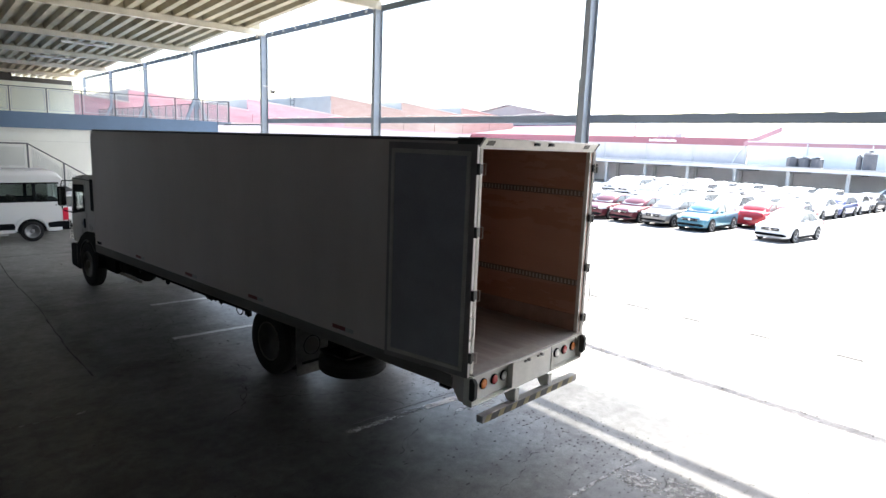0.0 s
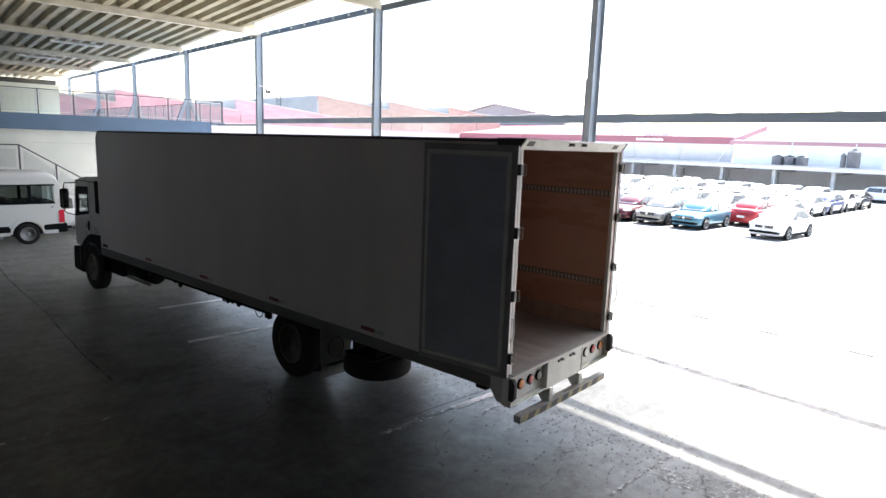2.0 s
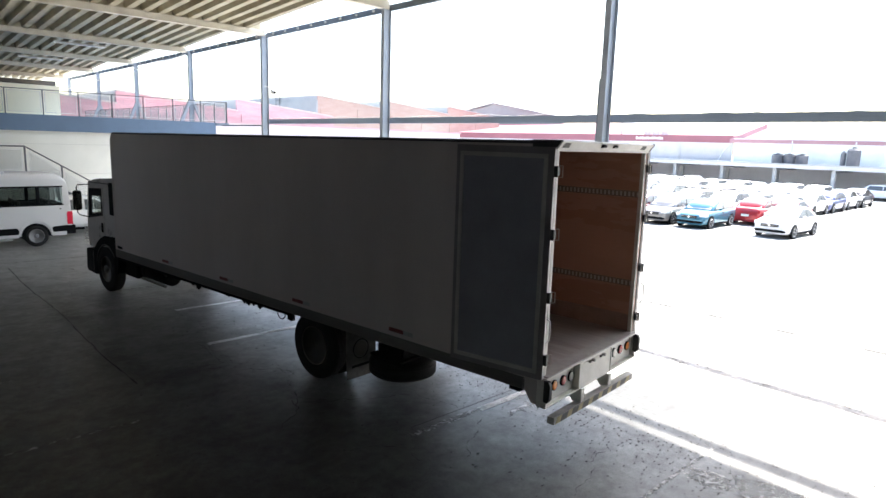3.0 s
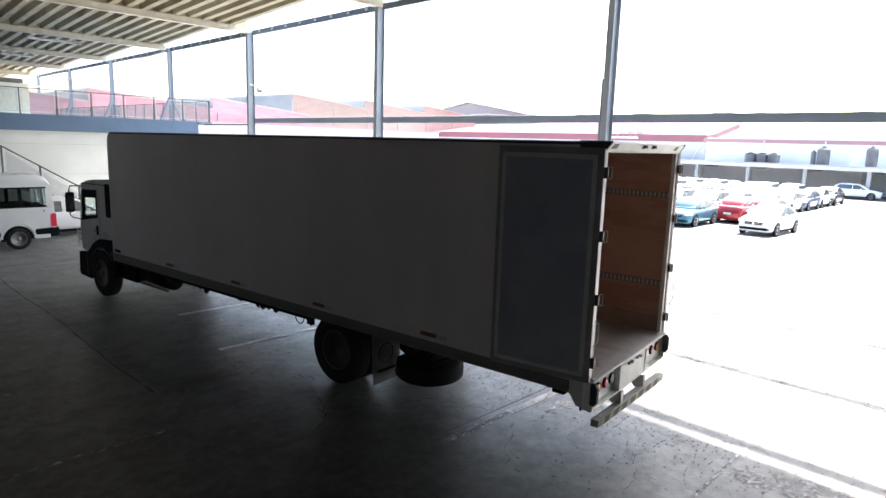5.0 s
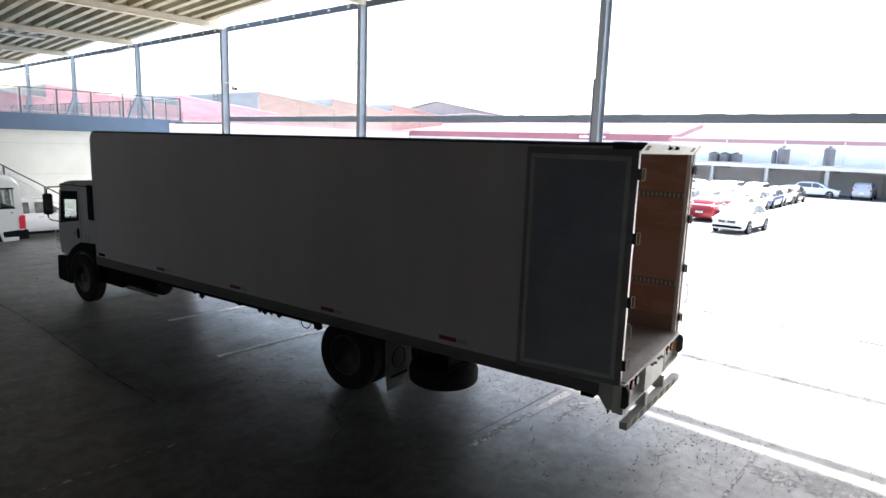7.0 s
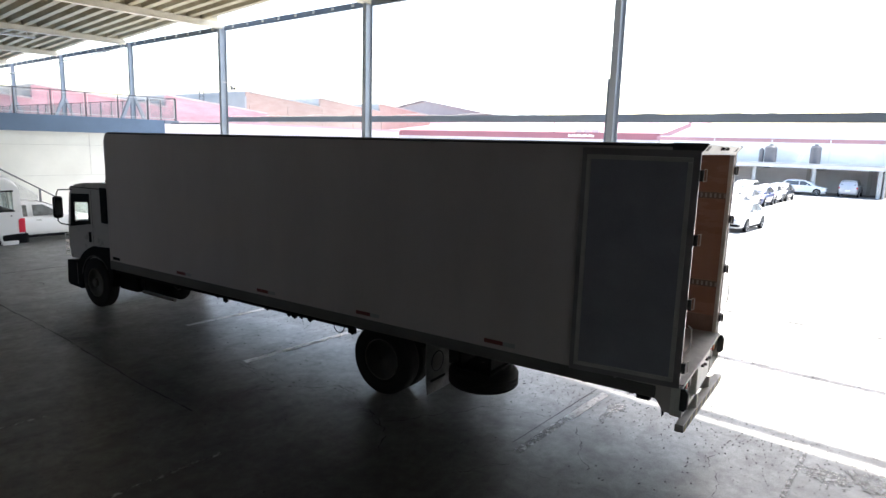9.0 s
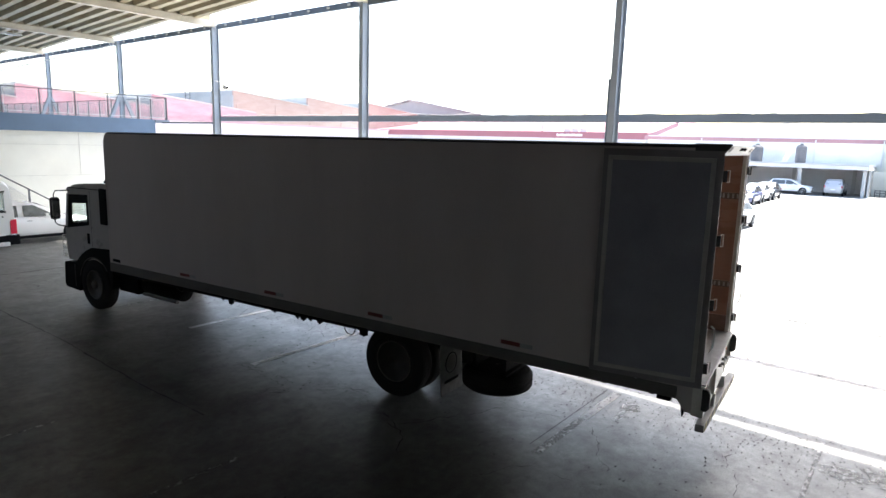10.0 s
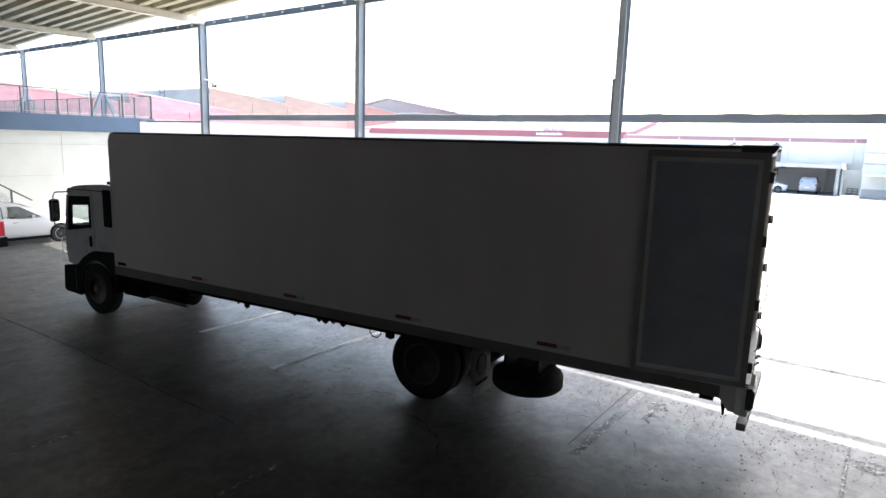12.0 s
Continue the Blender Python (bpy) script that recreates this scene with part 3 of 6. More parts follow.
def rail_run(p, q, spans, name, h=1.06, mesh=True):
    """Posts, a top rail and framed mesh panels between p and q."""
    p, q = Vector(p), Vector(q)
    r = empty(name, Matrix.Translation(p))
    d = q - p
    part("top_rail", beam((0, 0, h), d + Vector((0, 0, h)), 0.04, 0.035), M_RAIL, r)
    for i in range(spans + 1):
        o = d * (i / spans)
        part("post", box(o.x - 0.022, o.x + 0.022, o.y - 0.022, o.y + 0.022, o.z, o.z + h), M_RAIL, r)
    if mesh:
        for i in range(spans):
            a, b = d * ((i + 0.06) / spans), d * ((i + 0.94) / spans)
            bm = bmesh.new()
            up = Vector((0, 0, 1))
            for s, e in ((a + up * 0.1, b + up * 0.1), (a + up * (h - 0.08), b + up * (h - 0.08)), (a + up * 0.1, a + up * (h - 0.08)), (b + up * 0.1, b + up * (h - 0.08))):
                tmp = beam(s, e, 0.024, 0.024)
                me = bpy.data.meshes.new("tmp")
                tmp.to_mesh(me)
                tmp.free()
                bm.from_mesh(me)
                bpy.data.meshes.remove(me)
            panel = part("panel_frame", bm, M_DECKRAIL, r)
            mesh_infill = bmesh.new()
            n = int((b - a).length / 0.03)
            for k in range(1, n):
                c = a.lerp(b, k / n)
                add_box(mesh_infill, c.x - 0.002, c.x + 0.002, c.y - 0.002, c.y + 0.002, c.z + 0.1, c.z + h - 0.08)
            part("mesh_infill", mesh_infill, M_WIRE, panel)
    return tagged(r, "grey steel railing with framed mesh panels", "railing", "railings")


rail_run((-13.63, 33.08, 4.56), (14.04, 33.08, 4.56), 20, "deck_railing")
rail_run((14.04, 33.2, 4.56), (14.04, 60.0, 4.56), 19, "deck_railing")

# stairs beside the white wall
def stair():
    s = empty("staircase", Matrix.Translation((0, 31.7, 0)))
    part("landing", box(-3.0, 4.75, 0.0, 1.5, 2.0, 2.14), M_CONC, s)
    n, run, rise = 12, 0.28, 2.14 / 13
    for i in range(n):
        part("step", box(4.75 + i * run, 4.75 + (i + 1) * run + 0.02, 0.05, 1.5, 2.14 - (i + 2) * rise, 2.14 - (i + 1) * rise), M_CONC, s)
    part("stringer", prism([(4.75, 2.1), (4.75, 1.8), (4.75 + n * run, 0.0), (4.75 + n * run + 0.25, 0.0), (4.75 + n * run + 0.25, 0.12)], "y", 0.0, 0.05), M_RAIL, s)
    part("handrail", tube([(-3.0, 0.03, 3.22), (4.7, 0.03, 3.22), (4.75 + n * run, 0.03, 1.1)], 0.03), M_RAIL, s)
    for x, z0, z1 in ((-2.9, 2.14, 3.2), (-0.5, 2.14, 3.2), (2.1, 2.14, 3.2), (4.7, 2.14, 3.2), (6.0, 1.3, 2.4), (7.4, 0.4, 1.55)):
        part("post", box(x - 0.03, x + 0.03, 0.0, 0.06, z0, z1), M_RAIL, s)
    for x0, x1 in ((-2.8, -0.6), (-0.4, 2.0), (2.2, 4.6)):
        bm = bmesh.new()
        for b in ((x0, x1, 2.26, 2.3), (x0, x1, 3.06, 3.1), (x0, x0 + 0.04, 2.26, 3.1), (x1 - 0.04, x1, 2.26, 3.1)):
            add_box(bm, b[0], b[1], 0.015, 0.05, b[2], b[3])
        p = part("panel_frame", bm, M_MESH, s)
        w = bmesh.new()
        for k in range(1, 90):
            x = x0 + (x1 - x0) * k / 90
            add_box(w, x - 0.0035, x + 0.0035, 0.03, 0.034, 2.28, 3.08)
        part("mesh_infill", w, M_WIRE, p)
    for x0, x1, z0, z1 in ((4.85, 5.95, 2.15, 1.35), (6.1, 7.3, 1.3, 0.45)):
        bm = bmesh.new()
        for a, b in (((x0, z0), (x1, z1)), ((x0, z0 + 0.85), (x1, z1 + 0.85)), ((x0, z0), (x0, z0 + 0.85)), ((x1, z1), (x1, z1 + 0.85))):
            tmp = beam((a[0], 0.03, a[1]), (b[0], 0.03, b[1]), 0.035, 0.035)
            me = bpy.data.meshes.new("tmp")
            tmp.to_mesh(me)
            tmp.free()
            bm.from_mesh(me)
            bpy.data.meshes.remove(me)
        p = part("panel_frame", bm, M_MESH, s)
        w = bmesh.new()
        for k in range(1, 44):
            f = k / 44
            x, z = x0 + (x1 - x0) * f, z0 + (z1 - z0) * f
            add_box(w, x - 0.0035, x + 0.0035, 0.03, 0.034, z, z + 0.85)
        part("mesh_infill", w, M_WIRE, p)
    return tagged(s, "concrete stair with grey mesh railing along a white wall", "stairs")


stair()

tagged(part("conduit", tube([(13.74, 37.6, 8.36), (13.95, 56.0, 7.85), (14.05, 65.0, 7.6)], 0.03, 8), M_MESH), "thin pale conduit strung from column to column", "conduit")

cam_box = empty("security_camera", Matrix.Translation((13.83, 27.95, 6.05)))
part("bracket", tube([(-0.2, 0.2, 0.16), (0.02, 0.14, 0.13), (0.1, 0.08, 0.04)], 0.025, 8), M_DECKRAIL, cam_box)
part("mount", shift(lathe([(-0.05, 0.03), (-0.02, 0.06), (0.03, 0.06), (0.05, 0.03)], "z", 14), 0.12, 0.05, 0.0), M_DECKRAIL, cam_box)
smooth(part("housing", shift(lathe([(-0.13, 0.02), (-0.115, 0.06), (-0.07, 0.085), (0.1, 0.075), (0.13, 0.04)], "y", 16), 0.16, 0.0, -0.1), M_DECKRAIL, cam_box))
part("lens", shift(lathe([(-0.15, 0.045), (-0.125, 0.055)], "y", 14), 0.16, 0.0, -0.1), M_PLASTIC, cam_box, "black lens")
tagged(cam_box, "small grey security camera on a blue column", "camera")

# ---- truck ----
truck = empty("box_truck", pose(4.955, 4.896, 0, 0, 0, 5.62))
tagged(truck, "white box truck with its rear doors folded open, parked on concrete", "truck")
W, LB, ZT = 2.585, 11.81, 3.91
REAR_SKEW = radians(1.5)


def tp(name, bm, material, parent=None, label=""):
    return part(name, bm, material, truck if parent is None else parent, label)


def body_side(x0, x1, y0):
    """Side wall with the rounded front top corner."""
    r, pts = 0.16, [(y0, 1.17), (LB, 1.17)]
    for k in range(7):
        a = math.pi / 2 * k / 6
        pts.append((LB - r + r * math.cos(a), ZT - r + r * math.sin(a)))
    pts.append((y0, ZT))
    return prism(pts, "x", x0, x1)


tp("side_wall", body_side(0.0, 0.04, 0.3), M_BOX, None, "dusty white smooth side panel")
tp("side_wall", body_side(W - 0.04, W, 0.34), M_BOX, None, "dusty white smooth side panel")
tp("roof_panel", box(0.04, W - 0.04, 0.1, LB - 0.16, ZT - 0.05, ZT - 0.01), M_BOX)
front_pts = [(LB - 0.04, 1.0), (LB, 1.0)]
for k in range(7):
    a = math.pi / 2 * k / 6
    front_pts.append((LB - 0.16 + 0.16 * math.cos(a), ZT - 0.17 + 0.16 * math.sin(a)))
front_pts += [(LB - 0.16, ZT - 0.05), (LB - 0.04, ZT - 0.2)]
tp("front_wall", prism(front_pts, "x", 0.04, W - 0.04), M_BOX)
for x0, x1 in ((-0.012, 0.045), (W - 0.045, W + 0.012)):
    tp("top_rail", box(x0, x1, 0.1, LB - 0.17, ZT - 0.03, ZT + 0.008, 0.008), M_HINGE, None, "dark worn top rail")
    tp("bottom_rail", prism([(0.3, 1.055), (LB + 0.01, 0.985), (LB + 0.01, 1.17), (0.3, 1.2)], "x", x0, x1), M_SKIRT)
tp("side_bearer", prism([(4.9, 0.96), (LB - 0.1, 0.915), (LB - 0.1, 0.99), (4.9, 1.035)], "x", 0.03, 0.09), M_CHASSIS)
tp("front_corner_post", box(-0.008, 0.03, LB - 0.05, LB + 0.012, 1.0, ZT - 0.18, 0.006), M_BOX)
tp("cargo_floor", box(0.04, W - 0.04, 0.16, LB - 0.04, 1.2, 1.258), M_BEDFLOOR, None, "scuffed brown cargo floor")
# plywood lining
for x0, x1, face, slot in ((W - 0.075, W - 0.045, W - 0.09, -1), (0.045, 0.075, 0.09, 1)):
    for i in range(5):
        y0 = 0.12 + i * 2.3
        tp("plywood_lining", box(x0, x1, y0, min(y0 + 2.295, LB - 0.06), 1.5, 3.84), M_PLY, None, "varnished orange-brown plywood lining")
    # added band along the lining's foot, carrying the painted floor reflection
    tp("kick_plate", box(min(x0, face), max(x1, face), 0.12, LB - 0.06, 1.258, 1.5), M_LOWPLY)
    for z in (1.965, 3.24):
        lo, hi = (x0 - 0.012, x0) if slot < 0 else (x1, x1 + 0.012)
        rail = tp("tie_rail", box(lo, hi, 0.14, LB - 0.1, z - 0.045, z + 0.045, 0.003), M_TIE, None, "slotted metal tie rail")
        sx = lo - 0.002 if slot < 0 else hi + 0.002
        slot_mesh = None
        y = 0.18
        while y < LB - 0.15:
            if slot_mesh is None:
                bm = box(-0.0015, 0.0015, 0, 0.026, -0.03, 0.03)
                one = part("slot", bm, M_TIESLOT, rail)
                slot_mesh = one.data
            else:
                one = new("slot", slot_mesh)
                one.parent = rail
            one.location = (sx, y, z)
            y += 0.062
tp("ceiling_lining", box(0.045, W - 0.045, 0.12, LB - 0.2, 3.82, 3.835), M_FRAME)
tp("front_lining", box(0.08, W - 0.08, LB - 0.075, LB - 0.045, 1.258, 3.82), M_PLY)

# rear frame, a little out of square with the body
rear = Matrix.Rotation(REAR_SKEW, 4, "Z")
frame_ob = tp("rear_frame", box(0.05, 0.106, 0.055, 0.11, 1.0, 3.84, 0.008), M_FRAME, None, "cream painted rear door frame")
frame_ob.matrix_basis = rear
tp("rear_post", box(W - 0.11, W - 0.055, 0.055, 0.11, 1.0, 3.84, 0.008), M_FRAME, frame_ob)
tp("header", prism([(0.05, 3.83), (-0.02, 3.922), (0.0, 3.936), (0.22, 3.936), (0.22, 3.83)], "x", 0.031, W - 0.031), M_FRAME, frame_ob)
tp("drip_edge", box(0.04, W - 0.04, 0.043, 0.05, 3.815, 3.835), M_FRAME, frame_ob)
for x0, x1 in ((0.0, 0.03), (W - 0.03, W + 0.012)):
    tp("corner_horn", prism([(0.34, 3.8), (0.34, 3.938), (-0.022, 3.938), (-0.022, 3.92), (0.05, 3.83), (0.08, 3.8)], "x", x0, x1), M_HINGE, frame_ob, "dark pointed roof corner")
for x in (1.065, 1.381):
    k = tp("latch_keeper", box(x - 0.05, x + 0.05, -0.02, 0.03, 3.868, 3.905, 0.006), M_HUB, frame_ob)
    tp("keeper_pin", shift(lathe([(0, 0.012), (0.07, 0.012)], "x", 10), x - 0.08, -0.02, 3.892), M_CHASSIS, k)
for x in (0.17, W - 0.3):
    tp("marker_lamp", prism([(0.024, 3.855), (-0.012, 3.905), (-0.004, 3.912), (0.034, 3.86)], "x", x - 0.065, x + 0.065), M_HUB, frame_ob, "dark marker lamp")

# rear sill: a channel with recessed lamps either side of a flush centre plate
sill = tp("rear_sill", box(0.03, W - 0.03, 0.075, 0.13, 0.88, 1.24, 0.006), M_FRAME, None, "cream painted rear sill beam, scuffed")
sill.matrix_basis = rear
tp("top_flange", box(0.03, W - 0.03, 0.0, 0.075, 1.224, 1.244, 0.004), M_FRAME, sill)
tp("bottom_flange", box(0.03, W - 0.03, 0.0, 0.075, 0.876, 0.896, 0.004), M_FRAME, sill)
tp("centre_plate", box(0.836, 1.715, -0.004, 0.012, 0.898, 1.222, 0.006), M_FRAME, sill)
for x in (0.825, 1.725):
    tp("divider", box(x - 0.011, x + 0.011, -0.014, 0.075, 0.896, 1.224, 0.004), M_FRAME, sill)
for x in (0.03, W - 0.042):
    tp("end_plate", box(x, x + 0.012, 0.0, 0.075, 0.896, 1.224), M_FRAME, sill)
tp("threshold", box(0.05, W - 0.05, -0.003, 0.2, 1.245, 1.263, 0.004), M_BAR, sill, "worn metal threshold strip")
for x, m, lab in ((0.325, M_AMBER, "amber lamp"), (0.54, M_REDL, "red lamp"), (0.733, M_LENSW, "clear lamp"), (1.972, M_LENSW, "clear lamp"), (2.175, M_REDL, "red lamp"), (2.4, M_AMBER, "amber lamp")):
    tp("lamp_ring", shift(lathe([(-0.042, 0.056), (-0.046, 0.06), (-0.044, 0.065), (0.0, 0.065)], "y", 24), x, 0.098, 1.072), M_PLASTIC, sill)
    smooth(tp("rear_lamp", shift(lathe([(-0.054, 0.01), (-0.0535, 0.035), (-0.051, 0.05), (-0.044, 0.058)], "y", 24), x, 0.098, 1.072), m, sill, lab))
for x in (1.1, 1.4):
    k = tp("sill_latch", box(x - 0.035, x + 0.035, -0.026, -0.004, 1.175, 1.2, 0.005), M_HUB, sill)
    tp("latch_pin", shift(lathe([(-0.05, 0.009), (0.05, 0.009)], "x", 10), x, -0.036, 1.192), M_ALU, k)
    tp("latch_knob", shift(lathe([(-0.02, 0.02), (0.02, 0.02)], "y", 10), x + 0.02, -0.045, 1.21), M_ALU, k)
for x0, y0 in ((0.0, -0.061), (W - 0.07, 0.007)):
    tp("rubber_buffer", prism([(y0, 1.01), (y0, 1.18), (y0 + 0.03, 1.228), (y0 + 0.085, 1.228), (y0 + 0.085, 0.975), (y0 + 0.035, 0.965)], "x", x0, x0 + 0.056, 0.006), M_BUFFER, None, "black rubber dock buffer")
for x0, x1, dy in ((0.03, 0.05, 0.0), (W - 0.05, W - 0.03, 0.067)):
    tp("corner_gusset", prism([(y + dy, z) for y, z in ((0.005, 1.24), (0.01, 0.913), (0.095, 0.9), (0.2, 0.902), (0.29, 1.03), (0.44, 1.06), (0.44, 1.24))], "x", x0, x1), M_BOX, None, "folded steel corner gusset")
tp("step_bracket", box(0.03, 0.13, 0.36, 0.52, 0.985, 1.09, 0.01), M_CHASSIS)
tp("hanging_hook", prism([(0.25, 1.0), (0.31, 1.0), (0.29, 0.83), (0.27, 0.72), (0.25, 0.76)], "x", 0.3, 0.325), M_CHASSIS)
# underrun bar
bar = empty("underrun_bar")
bar.parent = truck
bar.matrix_basis = Matrix.Translation((0.258, 0.006, 0.65)) @ Matrix.Rotation(radians(-1.5), 4, "Z") @ Matrix.Rotation(radians(-1.2), 4, "Y")
bar["label"] = "steel underrun bar with worn hazard stripes"
part("bar", box(0.0, 2.02, 0.0, 0.1, -0.047, 0.045, 0.006), M_BAR, bar)
for i in range(8):
    x = 0.03 + i * 0.25
    part("hazard_stripe", prism([(x, -0.042), (x + 0.1, -0.042), (x + 0.15, 0.04), (x + 0.05, 0.04)], "y", -0.0035, -0.0005), M_YELLOW, bar)
    if i < 7:
        part("hazard_stripe", prism([(x + 0.101, -0.042), (x + 0.249, -0.042), (x + 0.299, 0.04), (x + 0.151, 0.04)], "y", -0.0035, -0.0005), M_BLACKT, bar)
for x in (0.888, 1.63):
    k = tp("bar_bracket", prism([(0.016, 0.878), (0.26, 0.878), (0.13, 0.695), (0.016, 0.695)], "x", x, x + 0.012), M_FRAME)
    tp("bracket_flange", box(x, x + 0.075, 0.004, 0.016, 0.69, 0.876, 0.003), M_FRAME, k)
for x in (0.62, 1.3):
    tp("tow_eye", prism([(x, 0.9), (x + 0.11, 0.9), (x + 0.09, 0.8), (x + 0.03, 0.79)], "y", 0.2, 0.24), M_CHASSIS)

# doors swung round against the sides
def door(sign, hinge_x, hinge_y, ang):
    d = empty("rear_door", None)
    d.parent = truck
    d.matrix_basis = Matrix.Translation((hinge_x, hinge_y, 0)) @ Matrix.Rotation(ang, 4, "Z")
    d["label"] = "rear door folded back, dark grey lining in a pale frame"
    s = sign

    def bx(x0, x1, *rest, **kw):
        return box(min(s * x0, s * x1), max(s * x0, s * x1), *rest, **kw)
    part("door_skin", bx(0.0, 0.045, 0.035, 1.29, 1.235, 3.86, bevel=0.006), M_BOX, d)
    for b in ((0.035, 1.29, 3.745, 3.86), (0.035, 1.29, 1.235, 1.33), (0.035, 0.12, 1.33, 3.745), (1.19, 1.29, 1.33, 3.745)):
        part("door_frame", bx(0.045, 0.052, *b), M_DOOREDGE, d)
    for b in ((0.105, 1.235, 3.735, 3.785), (0.105, 1.235, 1.3, 1.35), (0.105, 0.155, 1.35, 3.735), (1.185, 1.235, 1.35, 3.735)):
        part("rubber_seal", bx(0.052, 0.072, *b, bevel=0.008), M_SEAL, d, "pale rubber door seal")
    part("lining", bx(0.052, 0.06, 0.155, 1.185, 1.35, 3.735), M_DOORIN, d, "dark grey scuffed door lining")
    for z in (3.6, 2.91, 2.2, 1.475):
        h = part("hinge", bx(-0.03, 0.025, 0.002, 0.034, z - 0.05, z + 0.05, bevel=0.008), M_HINGE, d, "dark steel hinge")
        part("hinge_leaf", bx(0.03, 0.056, -0.01, 0.034, z - 0.06, z + 0.06, bevel=0.004), M_HINGE, h)
        part("hinge_strap", tube([(-s * 0.005, -0.004, z - 0.062), (-s * 0.028, -0.03, z - 0.062), (-s * 0.028, -0.03, z + 0.062), (-s * 0.005, -0.004, z + 0.062)], 0.006, 6), M_FRAME, h, "pale bent hinge strap")
    part("lock_rod", shift(lathe([(1.2, 0.014), (3.82, 0.014)], "z", 10), -s * 0.015, 0.75, 0), M_ALU, d)
    return d


door(-1, 0.03, 0.01, radians(6.4))
door(1, W - 0.03, 0.077, radians(-6.4))
for x, y in ((-0.05, -0.02), (W + 0.005, 0.05)):
    tp("grab_handle", tube([(x - 0.03, y + 0.01, 1.985), (x, y - 0.02, 1.95), (x, y - 0.025, 1.84), (x, y - 0.02, 1.74), (x - 0.03, y + 0.01, 1.69)], 0.009), M_CLEARL, None, "pale bent grab handle")

# side markings
for x, s in ((-0.003, -1), (W + 0.003, 1)):
    for y0 in (9.44, 7.11, 4.83, 2.56):
        z = 1.285 - (y0 - 2.5) * 0.006
        tp("red_reflector", box(x - 0.002, x + 0.002, y0 - 0.28, y0, z - 0.028, z + 0.028), M_REFLR)
        tp("white_reflector", box(x - 0.002, x + 0.002, y0 - 0.46, y0 - 0.284, z - 0.028, z + 0.028), M_REFLW)
tp("maker_plate", box(-0.004, 0.0, 11.45, 11.72, 1.2, 1.26), M_PLASTIC)
# chassis
for x in (0.88, 1.64):
    tp("chassis_rail", prism([(0.25, 0.9), (3.0, 0.86), (3.5, 0.68), (13.2, 0.68), (13.2, 1.02), (0.25, 1.02)], "x", x, x + 0.08), M_CHASSIS)
for i in range(20):
    y = 0.55 + i * 0.58
    if abs(y - 4.45) > 0.05:
        tp("cross_member", box(0.05, W - 0.05, y, y + 0.06, 1.02, 1.2), M_CHASSIS)
for y, d, l in ((8.08, 0.1, 0.09), (8.3, 0.05, 0.05), (6.95, 0.045, 0.12), (6.4, 0.06, 0.07), (6.27, 0.07, 0.09), (6.1, 0.045, 0.06), (5.9, 0.06, 0.08), (4.98, 0.09, 0.14), (9.3, 0.04, 0.1)):
    clamp = tp("clamp", box(0.05, 0.11, y - l / 2, y + l / 2, 0.965 - d, 1.0, 0.008), M_CHASSIS)
    tp("clamp_bolt", shift(lathe([(0.0, 0.016), (0.05, 0.016)], "z", 8), 0.08, y, 0.945 - d), M_CHASSIS, clamp)
tp("air_line", tube([(0.86, 3.6, 0.72), (0.86, 6.0, 0.66), (0.86, 8.0, 0.67), (0.86, 10.0, 0.72)], 0.02), M_CABLE)
tp("air_hose", tube([(0.08, 5.14, 1.0), (0.08, 5.16, 0.89), (0.08, 5.22, 0.84), (0.08, 5.3, 0.84), (0.08, 5.36, 0.89), (0.08, 5.38, 1.0)], 0.009), M_CABLE)
tp("air_hose", tube([(0.16, 9.55, 0.98), (0.16, 9.6, 0.86), (0.18, 9.7, 0.82), (0.18, 9.85, 0.88), (0.16, 9.9, 0.98)], 0.01), M_CABLE)
tank = tp("fuel_tank", shift(lathe([(-0.6, 0.19), (-0.58, 0.21), (0.58, 0.21), (0.6, 0.19)], "y", 24), 0.48, 10.6, 0.72), M_CHASSIS, None, "dark cylindrical fuel tank")
smooth(tank)
for y in (10.4, 11.0):
    tp("tank_strap", shift(lathe([(-0.02, 0.215), (0.02, 0.215)], "y", 24), 0.48, y, 0.72), M_CHASSIS, tank)
tp("side_pipe", tube([(0.3, 11.15, 0.53), (0.3, 10.0, 0.53)], 0.035, 12), M_HUB)
tp("air_filter_box", box(0.22, 0.85, 11.25, 11.93, 0.5, 0.98, 0.03), M_CHASSIS)
tp("engine_block", box(0.75, 1.85, 11.4, 13.4, 0.55, 1.1, 0.05), M_CHASSIS)


